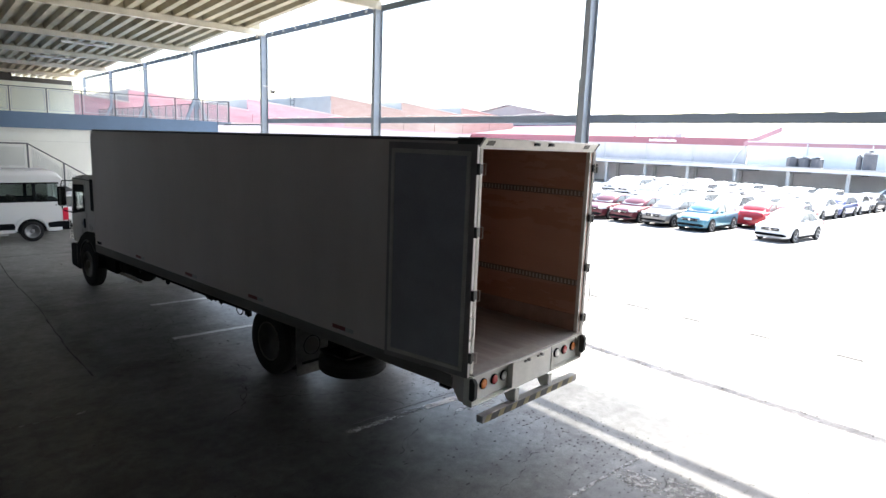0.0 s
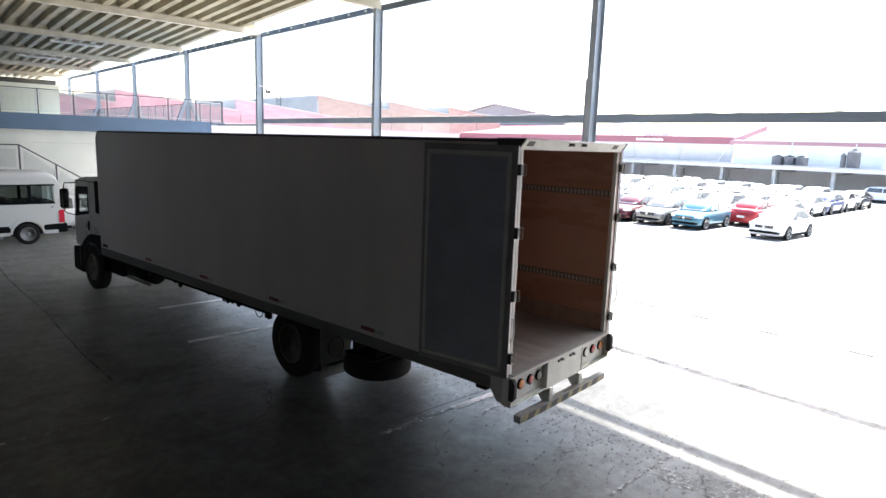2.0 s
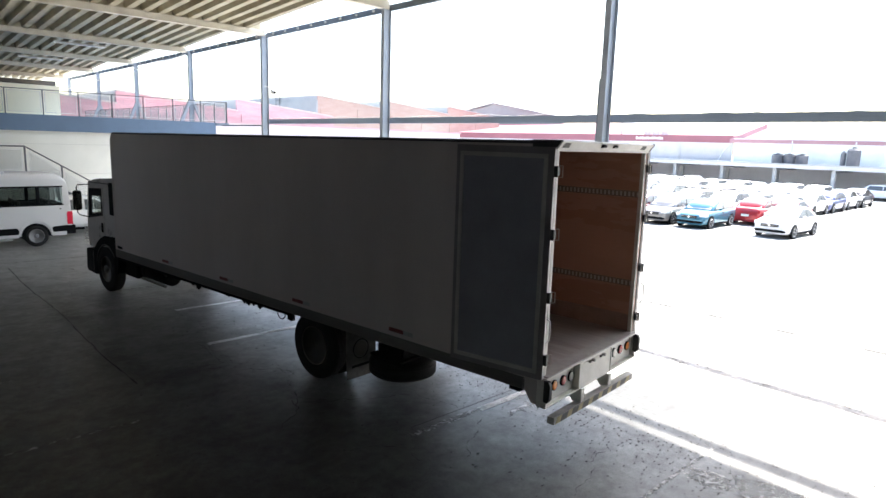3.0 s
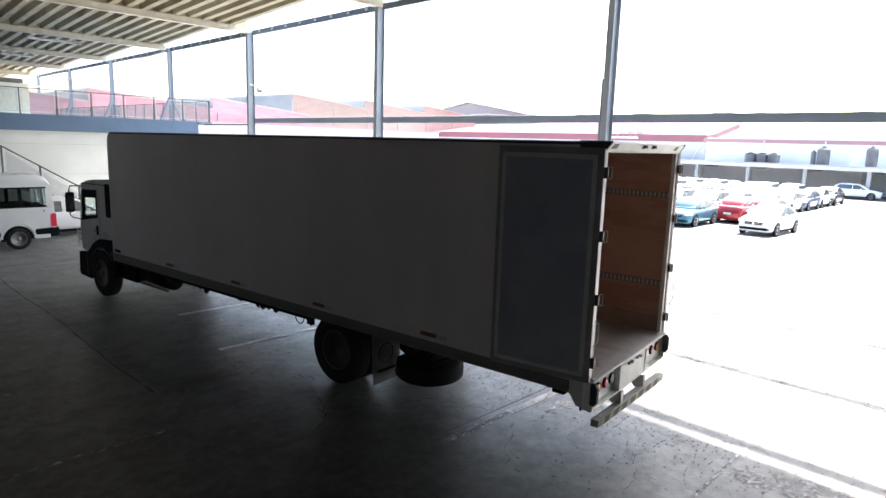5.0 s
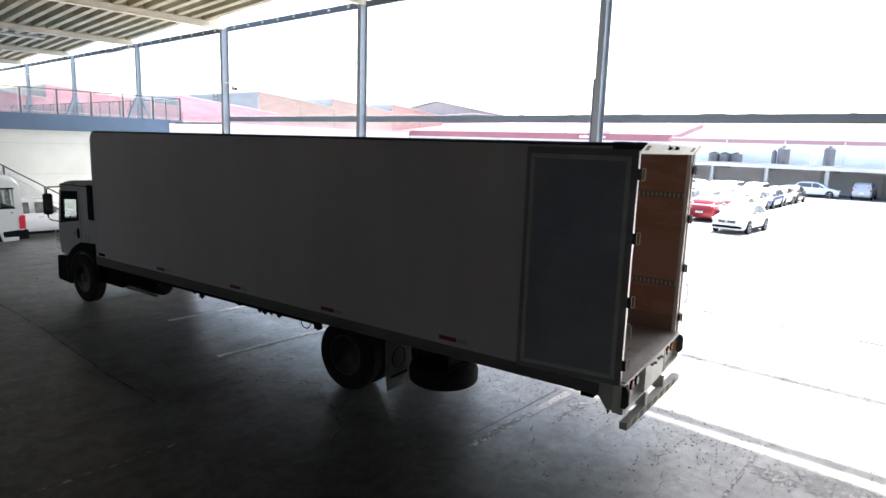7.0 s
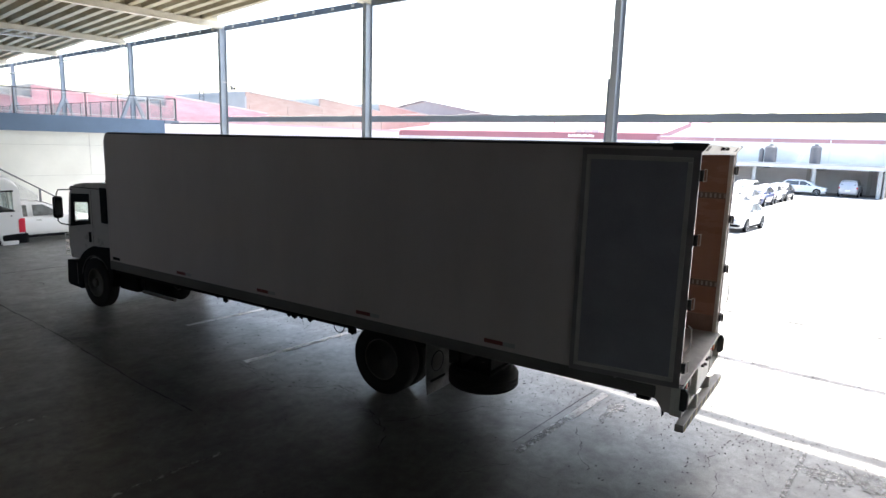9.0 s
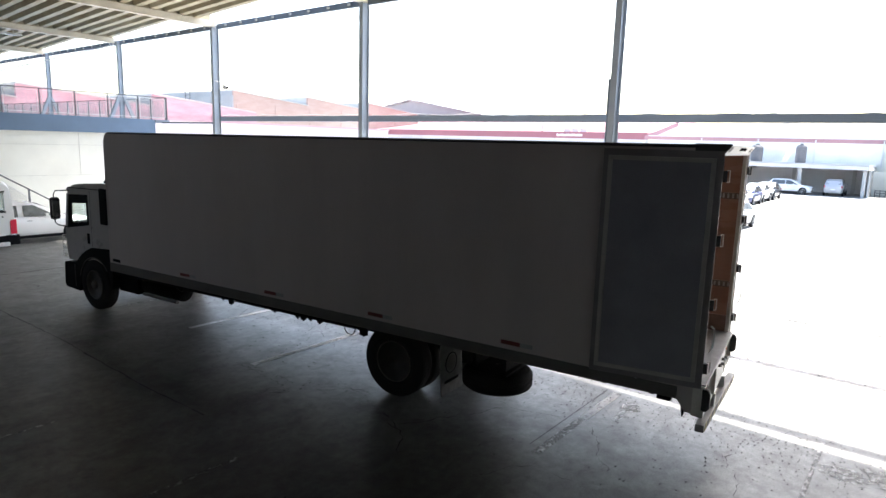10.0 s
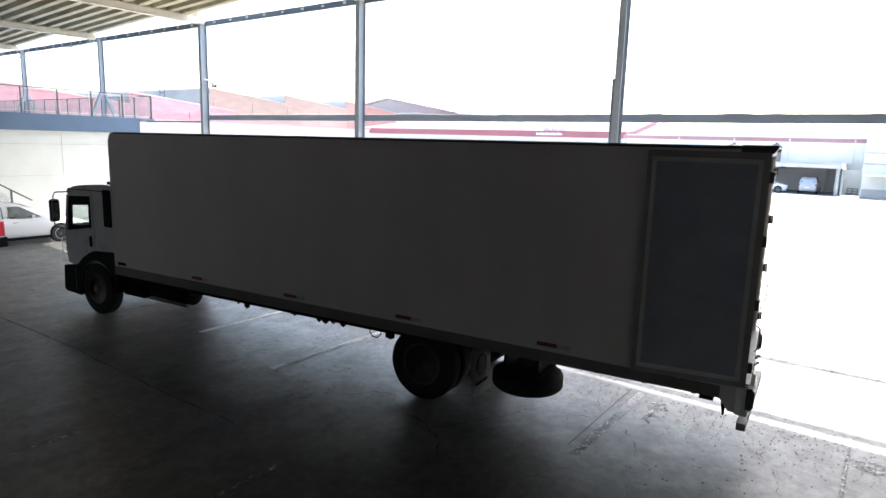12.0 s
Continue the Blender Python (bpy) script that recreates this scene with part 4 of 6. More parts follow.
def truck_wheel(x, y, outward, name="wheel", deep=False):
    """Tyre with tread grooves, dished rim with holes and hub; x is the outer face."""
    w = empty(name)
    w.parent = truck
    w.matrix_basis = Matrix.Translation((x, y, 0.56)) @ (Matrix.Identity(4) if outward < 0 else Matrix.Rotation(math.pi, 4, "Z")) @ Matrix.Diagonal((1, 1.098, 1.098, 1))
    prof = [(0.03, 0.29), (0.005, 0.33), (0.0, 0.4), (0.008, 0.475), (0.026, 0.5)]
    for a in (0.08, 0.14, 0.2):
        prof += [(a - 0.02, 0.51), (a - 0.006, 0.51), (a - 0.006, 0.495), (a + 0.006, 0.495), (a + 0.006, 0.51)]
    prof += [(0.245, 0.495), (0.268, 0.465), (0.28, 0.4), (0.275, 0.33), (0.25, 0.29)]
    part("tyre", lathe(prof, "x", 48), M_RUBBER, w)
    smooth(part("rim", lathe([(0.02, 0.292), (0.015, 0.28), (0.05, 0.27), (0.1, 0.245), (0.16, 0.21), (0.16, 0.02)] if deep else [(0.02, 0.292), (0.015, 0.28), (0.05, 0.27), (0.1, 0.245), (0.12, 0.2), (0.1, 0.15), (0.1, 0.02)], "x", 32), M_RIM if deep else M_RIMLIP, w))
    smooth(part("rim_lip", tube([(0.008, 0.285 * math.cos(2 * math.pi * k / 36), 0.285 * math.sin(2 * math.pi * k / 36)) for k in range(37)], 0.009, 6), M_RIMLIP, w))
    part("hub", lathe([(0.03, 0.05), (0.04, 0.085), (0.07, 0.1), (0.16, 0.11)] if deep else [(-0.03, 0.04), (-0.02, 0.075), (0.0, 0.088), (0.1, 0.1)], "x", 20), M_HUB, w)
    for k in range(10):
        a = 2 * math.pi * k / 10
        part("wheel_nut", shift(lathe([(0.065, 0.014), (0.07, 0.019), (0.1, 0.02)], "x", 6), 0, 0.15 * math.cos(a), 0.15 * math.sin(a)), M_RIMLIP, w)
    for k in range(8):
        a = 2 * math.pi * (k + 0.5) / 8
        part("hand_hole", shift(lathe([(0.13, 0.03), (0.162, 0.03)] if deep else [(0.1, 0.034), (0.114, 0.034)], "x", 14), 0, 0.215 * math.cos(a), 0.215 * math.sin(a)), M_SLOT, w)
    return w


for y, dual in ((4.42, True), (12.57, False)):
    truck_wheel(0.11 if dual else 0.03, y, -1, deep=dual)
    truck_wheel(W - 0.11 if dual else W - 0.03, y, 1, deep=dual)
    if dual:
        truck_wheel(0.44, y, -1)
        truck_wheel(W - 0.44, y, 1)
    tp("axle", shift(lathe([(0.3, 0.07), (W - 0.3, 0.07)], "x", 16), 0, y, 0.56), M_CHASSIS)
tp("differential", shift(lathe([(-0.2, 0.08), (-0.1, 0.2), (0.1, 0.2), (0.2, 0.08)], "y", 20), 1.3, 4.42, 0.56), M_CHASSIS)
for x in (0.9, 1.7):
    tp("leaf_spring", prism([(3.7, 0.8), (4.46, 0.62), (5.2, 0.8), (5.2, 0.74), (4.46, 0.54), (3.7, 0.74)], "x", x - 0.04, x + 0.04), M_CHASSIS)
spare = empty("spare_wheel")
spare.parent = truck
spare.matrix_basis = Matrix.Translation((0.66, 2.92, 0.37)) @ Matrix.Rotation(radians(-90), 4, "Y")
sp = [(0.03, 0.29), (0.005, 0.33), (0.0, 0.4), (0.012, 0.465), (0.035, 0.495)]
for a in (0.08, 0.14, 0.2):
    sp += [(a - 0.02, 0.515), (a - 0.006, 0.515), (a - 0.006, 0.5), (a + 0.006, 0.5), (a + 0.006, 0.515)]
sp += [(0.245, 0.495), (0.268, 0.465), (0.28, 0.4), (0.275, 0.33), (0.25, 0.29)]
part("tyre", lathe(sp, "x", 48), M_RUBBER, spare)
part("rim", lathe([(0.04, 0.292), (0.1, 0.25), (0.12, 0.18), (0.12, 0.03)], "x", 32), M_RIM, spare)
carrier = tp("spare_carrier", box(0.28, 1.0, 2.6, 3.25, 0.665, 0.7, 0.008), M_CHASSIS)
for y in (2.66, 3.15):
    tp("carrier_hanger", box(0.4, 0.9, y, y + 0.05, 0.7, 1.03), M_CHASSIS, carrier)
tp("winch_rod", shift(lathe([(0.42, 0.03), (0.7, 0.03)], "z", 10), 0.66, 2.92, 0), M_HUB, carrier)
for x0 in (0.045, W - 0.645):
    # the sheet hangs with a slight curl towards its lower edge
    flap_outline = [(3.53, 1.0), (3.528, 0.7), (3.515, 0.45), (3.49, 0.24)]
    flap = tp("mudflap", prism(flap_outline + [(y + 0.012, z) for y, z in reversed(flap_outline)], "x", x0, x0 + 0.6), M_FLAP, None, "dirty pale mudflap with a round emblem")
    tp("emblem_ring", tube([(x0 + 0.29 + 0.15 * math.cos(2 * math.pi * k / 28), 3.524, 0.68 + 0.15 * math.sin(2 * math.pi * k / 28)) for k in range(29)], 0.008, 5), M_CHASSIS, flap)
    tp("emblem_disc", shift(lathe([(0, 0.12), (0.004, 0.12)], "y", 24), x0 + 0.29, 3.522, 0.68), M_HUB, flap)
    tp("flap_bars", box(x0 + 0.1, x0 + 0.48, 3.505, 3.512, 0.4, 0.44), M_CHASSIS, flap)
    tp("flap_hanger", box(x0, x0 + 0.6, 3.542, 3.58, 0.96, 1.06), M_CHASSIS, flap)

# cab
CX0, CX1 = 0.08, W - 0.08
cab = tp("cab", prism([(11.9, 1.02), (13.1, 1.02), (13.66, 1.0), (13.73, 1.2), (13.72, 1.74), (11.9, 1.74)], "x", CX0 + 0.05, CX1 - 0.05), M_CAB, None, "white truck cab")
tp("cab_roof", prism([(11.9, 2.53), (13.58, 2.53), (13.6, 2.58), (13.55, 2.64), (13.4, 2.7), (13.1, 2.745), (12.2, 2.8), (11.95, 2.77), (11.9, 2.6)], "x", CX0 + 0.04, CX1 - 0.04, 0.012), M_CAB, cab)
tp("cab_back", box(CX0 + 0.05, CX1 - 0.05, 11.9, 12.0, 1.74, 2.53), M_CAB, cab)
tp("dashboard", box(CX0 + 0.06, CX1 - 0.06, 13.25, 13.66, 1.72, 1.86, 0.03), M_PLASTIC, cab)
for x in (0.65, 1.95):
    tp("seat", prism([(12.05, 1.74), (12.55, 1.74), (12.55, 1.8), (12.25, 1.84), (12.2, 2.4), (12.05, 2.4)], "x", x - 0.25, x + 0.25, 0.02), M_CHASSIS, cab)
tp("inner_visor", box(CX0 + 0.06, CX1 - 0.06, 13.1, 13.45, 2.38, 2.53), M_PLASTIC, cab)
tp("steering_wheel", tube([(0.65 + 0.2 * math.cos(2 * math.pi * k / 16), 13.05 + 0.1 * math.sin(2 * math.pi * k / 16), 1.96 + 0.14 * math.sin(2 * math.pi * k / 16)) for k in range(17)], 0.017), M_PLASTIC, cab)
WINDOW = [(12.79, 1.93), (13.46, 1.83), (13.41, 2.3), (12.775, 2.34)]
for x0, x1, sd in ((CX0, CX0 + 0.05, -1), (CX1 - 0.05, CX1, 1)):
    out = x0 if sd < 0 else x1
    # door skin with the window opening and a pale front pillar
    for name, pts in (("rear_quarter", [(11.92, 1.05), (12.72, 1.05), (12.72, 2.64), (11.92, 2.7)]),
                      ("door_skin", [(12.724, 1.0), (13.56, 1.0), (13.6, 1.76), (12.724, 1.88)]),
                      ("roof_side", [(12.724, 2.5), (13.49, 2.47), (13.58, 2.6), (13.5, 2.66), (12.724, 2.66)])):
        tp(name, prism(pts, "x", x0, x1, 0.006), M_CAB, cab)
    tp("front_pillar", prism([(13.56, 1.0), (13.66, 1.0), (13.73, 1.3), (13.72, 1.76), (13.59, 2.52), (13.49, 2.47), (13.6, 1.76)], "x", x0 + 0.004, x1), M_CAB, cab)
    win = tp("side_window", prism(WINDOW, "x", x0 + 0.02, x0 + 0.026), M_GLASS, cab)
    win.visible_shadow = False
    outer = [(12.72, 1.86), (13.6, 1.73), (13.49, 2.49), (12.71, 2.53)]
    for a in range(4):
        b = (a + 1) % 4
        tp("window_trim", prism([outer[a], outer[b], WINDOW[b], WINDOW[a]], "x", out - 0.008, out + 0.03 if sd < 0 else out + 0.008), M_PLASTIC, cab, "black window surround")
    tp("drip_rail", prism([(12.0, 2.655), (13.5, 2.635), (13.5, 2.65), (12.0, 2.672)], "x", out - 0.012, out + 0.012), M_PLASTIC, cab)
    tp("air_intake", box(min(out, out + sd * 0.035), max(out, out + sd * 0.035), 11.96, 12.22, 1.93, 2.7, 0.02), M_PLASTIC, cab, "black ribbed air intake")
    for k in range(9):
        tp("intake_rib", box(min(out, out + sd * 0.042), max(out, out + sd * 0.042), 11.98, 12.2, 1.99 + k * 0.078, 2.01 + k * 0.078), M_CHASSIS, cab)
    tp("door_handle", box(min(out, out + sd * 0.025), max(out, out + sd * 0.025), 12.71, 12.79, 1.45, 1.68, 0.01), M_PLASTIC, cab)
    tp("door_gap", box(out - 0.002, out + 0.002, 12.63, 12.638, 1.4, 2.62), M_SLOT, cab)
    arch = [(11.84, 0.75), (11.84, 1.38), (11.95, 1.41), (12.62, 1.375), (12.8, 1.31), (13.02, 1.2), (13.18, 1.07), (13.3, 0.97), (13.6, 0.965), (13.78, 0.93), (13.82, 0.42), (13.76, 0.36), (13.2, 0.33), (13.13, 0.5)]
    for k in range(1, 13):
        a = math.pi * k / 12
        arch.append((12.52 + 0.6 * math.cos(a), 0.55 + 0.6 * math.sin(a)))
    tp("wheel_arch", prism(arch, "x", x0 - 0.04 if sd < 0 else x0 - 0.2, x1 + 0.2 if sd < 0 else x1 + 0.04), M_PLASTIC, cab, "black plastic fender and bumper corner")
    tp("arch_lip", tube([(out + sd * 0.042, 12.52 + 0.62 * math.cos(math.pi * k / 14), 0.55 + 0.62 * math.sin(math.pi * k / 14)) for k in range(1, 12)], 0.014, 6), M_HINGE, cab)
    tp("bumper_seam", box(out - 0.045, out + 0.045, 13.34, 13.352, 0.42, 0.92), M_SKIRT, cab)
    for z in (1.06, 1.2, 1.34, 1.46):
        tp("step_rung", tube([(out, 13.7, z), (out + sd * 0.05, 13.78, z), (out + sd * 0.05, 13.78, z + 0.09), (out, 13.7, z + 0.09)], 0.01, 6), M_CLEARL, cab)
    mx = out + sd * 0.22
    mir = tp("wing_mirror", box(mx - 0.1, mx + 0.1, 13.62, 13.73, 1.93, 2.42, 0.045), M_PLASTIC, cab, "black wing mirror on a bent arm")
    tp("mirror_arm", tube([(out, 13.46, 2.58), (mx, 13.62, 2.57), (mx, 13.7, 2.48), (mx, 13.7, 1.86), (mx - sd * 0.05, 13.68, 1.8), (out, 13.62, 1.75)], 0.014), M_PLASTIC, mir)
    tp("mirror_glass", box(mx - 0.08, mx + 0.08, 13.612, 13.62, 1.97, 2.38), M_CHROME, mir)
ws = tp("windscreen", prism([(13.71, 1.76), (13.718, 1.76), (13.59, 2.54), (13.582, 2.54)], "x", CX0 + 0.05, CX1 - 0.05), M_GLASS, cab)
ws.visible_shadow = False
tp("bumper", box(CX0 + 0.01, CX1 - 0.01, 13.6, 13.82, 0.37, 0.93, 0.06), M_PLASTIC, cab)
tp("grille", box(0.6, 2.0, 13.72, 13.77, 1.05, 1.5, 0.01), M_PLASTIC, cab)
tp("roof_hatch", box(0.3, 1.7, 11.98, 12.45, 2.78, 2.845, 0.02), M_PLASTIC, cab)

# the body stands a little higher at its tail
for ob in truck.children:
    if ob.name.split(".")[0] in ("side_wall", "top_rail", "roof_panel", "front_wall"):
        for v in ob.data.vertices:
            if v.co.z > 2:
                v.co.z += 0.012 - 0.05 * v.co.y / LB

# ---- cars ----


def loft(rings, close=True):
    bm = bmesh.new()
    vs = [[bm.verts.new(p) for p in r] for r in rings]
    n = len(vs[0])
    for a, b in zip(vs, vs[1:]):
        for i in range(n):
            bm.faces.new([a[i], a[(i + 1) % n], b[(i + 1) % n], b[i]])
    if close:
        bm.faces.new(vs[0])
        bm.faces.new(list(reversed(vs[-1])))
    bmesh.ops.recalc_face_normals(bm, faces=bm.faces)
    return bm


def interp(table, x):
    for (x0, y0), (x1, y1) in zip(table, table[1:]):
        if x <= x1:
            f = max(0.0, min(1.0, (x - x0) / (x1 - x0)))
            f = f * f * (3 - 2 * f) * 0.5 + f * 0.5
            return y0 + (y1 - y0) * f
    return table[-1][1]


def car(name, kind, body_paint, label, length=4.0, width=1.66, roof_z=1.42, rack=False, glass=None, post=0.03):
    """A parked car; its nose points to -x and its middle stands at the origin."""
    c = empty(name)
    glass = glass or M_CARGLASS
    h = length / 2
    clear = 0.2 if kind != "suv" else 0.26
    belt = roof_z * 0.63
    shapes = {
        "sedan": dict(bonnet=0.25, r0=0.45, r1=0.68, foot=0.89),
        "hatch": dict(bonnet=0.23, r0=0.44, r1=0.84, foot=0.97),
        "suv": dict(bonnet=0.24, r0=0.43, r1=0.86, foot=0.97),
    }
    s = shapes[kind]

    def X(f):
        return -h + f * length
    # bonnet, shoulder and tail line, then the plan of the flanks
    top = [(X(0), belt * 0.62), (X(0.01), belt * 0.74), (X(0.05), belt * 0.84), (X(0.12), belt * 0.92), (X(s["bonnet"]), belt * 1.0), (X(0.5), belt * 1.04), (X(s["foot"]), belt * 1.09), (X(0.97), belt * 1.05), (X(0.992), belt * 0.95), (X(1), belt * 0.8)]
    wid = [(X(0), width * 0.33), (X(0.015), width * 0.41), (X(0.05), width * 0.455), (X(0.12), width * 0.485), (X(0.25), width * 0.5), (X(0.8), width * 0.5), (X(0.93), width * 0.48), (X(0.985), width * 0.43), (X(1), width * 0.38)]
    rings = []
    for f in (0, 0.006, 0.015, 0.03, 0.05, 0.08, 0.12, 0.17, 0.22, 0.3, 0.4, 0.5, 0.62, 0.74, 0.84, 0.91, 0.95, 0.975, 0.992, 1.0):
        x = X(f)
        t, w = interp(top, x), interp(wid, x)
        lo = clear + (0.12 if f in (0, 1.0) else 0.05 if f in (0.006, 0.992) else 0)
        half = [(w * 0.84, lo), (w * 0.96, lo + 0.07), (w * 0.985, lo + (t - lo) * 0.3), (w, lo + (t - lo) * 0.6), (w * 0.985, t - 0.09), (w * 0.94, t - 0.035), (w * 0.86, t - 0.008), (w * 0.6, t + 0.012)]
        rings.append([(x, y, z) for y, z in half] + [(x, -y, z) for y, z in reversed(half)])
    smooth(part("body", loft(rings), body_paint, c))
    # cabin, with a curved roofline
    wz = width * 0.46
    x_ws, x_r0, x_r1, x_ft = X(s["bonnet"]), X(s["r0"]), X(s["r1"]), X(s["foot"])
    zb = belt * 0.99
    line = [(x_ws, zb), (x_ws + (x_r0 - x_ws) * 0.5, zb + (roof_z - zb) * 0.56), (x_r0 - 0.03, roof_z - 0.085), (x_r0 + 0.14, roof_z - 0.03), ((x_r0 + x_r1) / 2, roof_z), (x_r1, roof_z - 0.04), (x_r1 + (x_ft - x_r1) * 0.5, zb + (roof_z - zb) * 0.58), (x_ft, zb + 0.05)]
    rings = []
    for x, z in line:
        f = max(0.02, (z - zb) / (roof_z - zb))
        z = zb + f * (roof_z - zb)
        w1 = wz * (0.95 - 0.17 * f)
        rings.append([(x, wz * 0.97, zb - 0.08), (x, w1 + 0.015, z - 0.05 * f), (x, w1 - 0.04, z - 0.012), (x, w1 * 0.5, z + 0.01), (x, -w1 * 0.5, z + 0.01), (x, -w1 + 0.04, z - 0.012), (x, -w1 - 0.015, z - 0.05 * f), (x, -wz * 0.97, zb - 0.08)])
    smooth(part("cabin", loft(rings), body_paint, c))

    def quad(name, pts, out, material, parent):
        bm = bmesh.new()
        o = Vector(out)
        a = [bm.verts.new(Vector(p) + o * 0.008) for p in pts]
        b = [bm.verts.new(Vector(p) - o * 0.012) for p in pts]
        bm.faces.new(a)
        bm.faces.new(list(reversed(b)))
        for i in range(len(a)):
            bm.faces.new([a[i], b[i], b[(i + 1) % len(a)], a[(i + 1) % len(a)]])
        bmesh.ops.recalc_face_normals(bm, faces=bm.faces)
        return part(name, bm, material, parent)

    def on(xa, za, ya, xb, zb_, yb, f):
        return (xa + (xb - xa) * f, ya + (yb - ya) * f, za + (zb_ - za) * f)
    lo, hi = 0.1, 0.93
    a0, b0 = on(x_ws, zb, wz * 0.84, x_r0, roof_z - 0.06, wz * 0.71, lo), on(x_ws, zb, wz * 0.84, x_r0, roof_z - 0.06, wz * 0.71, hi)
    quad("windscreen", [a0, (a0[0], -a0[1], a0[2]), (b0[0], -b0[1], b0[2]), b0], (-1.6, 0, 3.4), M_WINDSCREEN, c)
    a1, b1 = on(x_ft, zb + 0.02, wz * 0.82, x_r1, roof_z - 0.035, wz * 0.7, 0.12), on(x_ft, zb + 0.02, wz * 0.82, x_r1, roof_z - 0.035, wz * 0.7, 0.9)
    quad("rear_window", [a1, b1, (b1[0], -b1[1], b1[2]), (a1[0], -a1[1], a1[2])], (2.0, 0, 3.0), M_WINDSCREEN, c)
    for sg in (-1, 1):
        yl, yh = sg * wz * 0.975, sg * wz * 0.835
        zl, zh = zb + 0.035, roof_z - 0.115
        split = X(0.57)
        xa = x_ws + 0.3
        quad("side_window", [(xa, yl, zl), (split - post, yl, zl), (split - post, yh, zh), (x_r0 + 0.1, yh, zh)], (0, sg * 2.2, 0.5), glass, c)
        quad("side_window", [(split + post, yl, zl), (x_ft - 0.28, yl, zl), (x_r1 - 0.04, yh, zh), (split + post, yh, zh)], (0, sg * 2.2, 0.5), glass, c)
        part("wing_mirror", box(X(0.385), X(0.41), sg * width * 0.5 + (-0.02 if sg > 0 else -0.13), sg * width * 0.5 + (0.13 if sg > 0 else 0.02), belt * 1.02, belt * 1.02 + 0.11, 0.02), body_paint, c)
        zf = belt * 0.72
        part("headlight", prism([(X(0.03), sg * width * 0.455), (X(0.1), sg * width * 0.49), (X(0.1), sg * width * 0.42), (X(0.012), sg * width * 0.3), (X(0.0), sg * width * 0.33), (X(0.008), sg * width * 0.41)], "z", zf - 0.02, zf + 0.09), M_CLEARL, c)
        part("fog_lamp", box(X(0.0), X(0.04), sg * width * 0.37 - 0.08, sg * width * 0.37 + 0.08, clear + 0.1, clear + 0.18, 0.01), M_PLASTIC, c)
        part("door_handle", box(X(0.5), X(0.535), sg * width * 0.5 - 0.012, sg * width * 0.5 + 0.012, belt * 0.86, belt * 0.89), M_CHROME, c)
        part("tail_light", box(X(0.96), X(1.0), sg * width * 0.42 - 0.06, sg * width * 0.42 + 0.06, belt * 0.78, belt * 0.96, 0.015), M_REDL, c)
        part("sill", box(X(0.25), X(0.76), sg * width * 0.47 - 0.03, sg * width * 0.47 + 0.03, clear - 0.02, clear + 0.08), M_PLASTIC, c)
    g = part("grille", box(X(-0.006), X(0.02), -width * 0.24, width * 0.24, belt * 0.6, belt * 0.74, 0.008), M_PLASTIC, c)
    part("grille_bar", box(X(-0.009), X(0.01), -width * 0.25, width * 0.25, belt * 0.665, belt * 0.68), M_CHROME, g)
    part("badge", shift(lathe([(X(-0.012), 0.06), (X(-0.004), 0.06)], "x", 16), 0, 0, belt * 0.672), M_CHROME, g)
    part("lower_intake", box(X(-0.002), X(0.03), -width * 0.36, width * 0.36, clear + 0.09, clear + 0.21, 0.01), M_PLASTIC, c)
    part("rear_plate", box(X(0.999), X(1.004), -0.2, 0.2, belt * 0.55, belt * 0.68), M_CLEARL, c)
    for fx in (0.195, 0.8):
        for sg in (-1, 1):
            y = sg * width * 0.5
            part("wheel_well", shift(lathe([(-0.1, 0.345), (0.004, 0.345)], "y", 24) if sg > 0 else lathe([(-0.004, 0.345), (0.1, 0.345)], "y", 24), X(fx), y - sg * 0.006, 0.33), M_PLASTIC, c)
            wh = part("wheel", shift(lathe([(-0.18, 0.2), (-0.18, 0.28), (-0.15, 0.3), (-0.03, 0.3), (0, 0.28), (0, 0.2)] if sg > 0 else [(0, 0.2), (0, 0.28), (0.03, 0.3), (0.15, 0.3), (0.18, 0.28), (0.18, 0.2)], "y", 24), X(fx), y + sg * 0.012, 0.3), M_CARTYRE, c)
            part("rim", shift(lathe([(-0.01, 0.195), (0.004, 0.19), (-0.02, 0.12), (0.0, 0.05)] if sg > 0 else [(0.01, 0.195), (-0.004, 0.19), (0.02, 0.12), (0.0, 0.05)], "y", 20), X(fx), y + sg * 0.012, 0.3), M_SILVERRIM, wh)
            for k in range(5):
                a = 2 * math.pi * k / 5
                part("spoke_gap", shift(lathe([(0, 0.028), (0.006, 0.028)] if sg > 0 else [(-0.006, 0.028), (0, 0.028)], "y", 8), X(fx) + 0.13 * math.cos(a), y + sg * 0.008, 0.3 + 0.13 * math.sin(a)), M_SLOT, wh)
    if rack:
        for sg in (-1, 1):
            part("roof_rail", box(x_r0 + 0.2, x_r1 - 0.1, sg * wz * 0.62 - 0.015, sg * wz * 0.62 + 0.015, roof_z - 0.01, roof_z + 0.06, 0.01), M_PLASTIC, c)
    return tagged(c, label, "car", "cars parked in the yard")


# tyre colour lightened to carry the haze over the yard
M_CARTYRE = mat("hazed_car_tyre", (0.05, 0.05, 0.05), 0.85, vary=0.15, scale=8)
M_SILVERRIM = mat("silver_alloy_rim", (0.84, 0.84, 0.85), 0.4, metal=0.15, vary=0.05)


def put(ob, x, y, turn=0.0):
    ob.matrix_world = pose(x, y, 0, 0, 0, turn)
    return ob


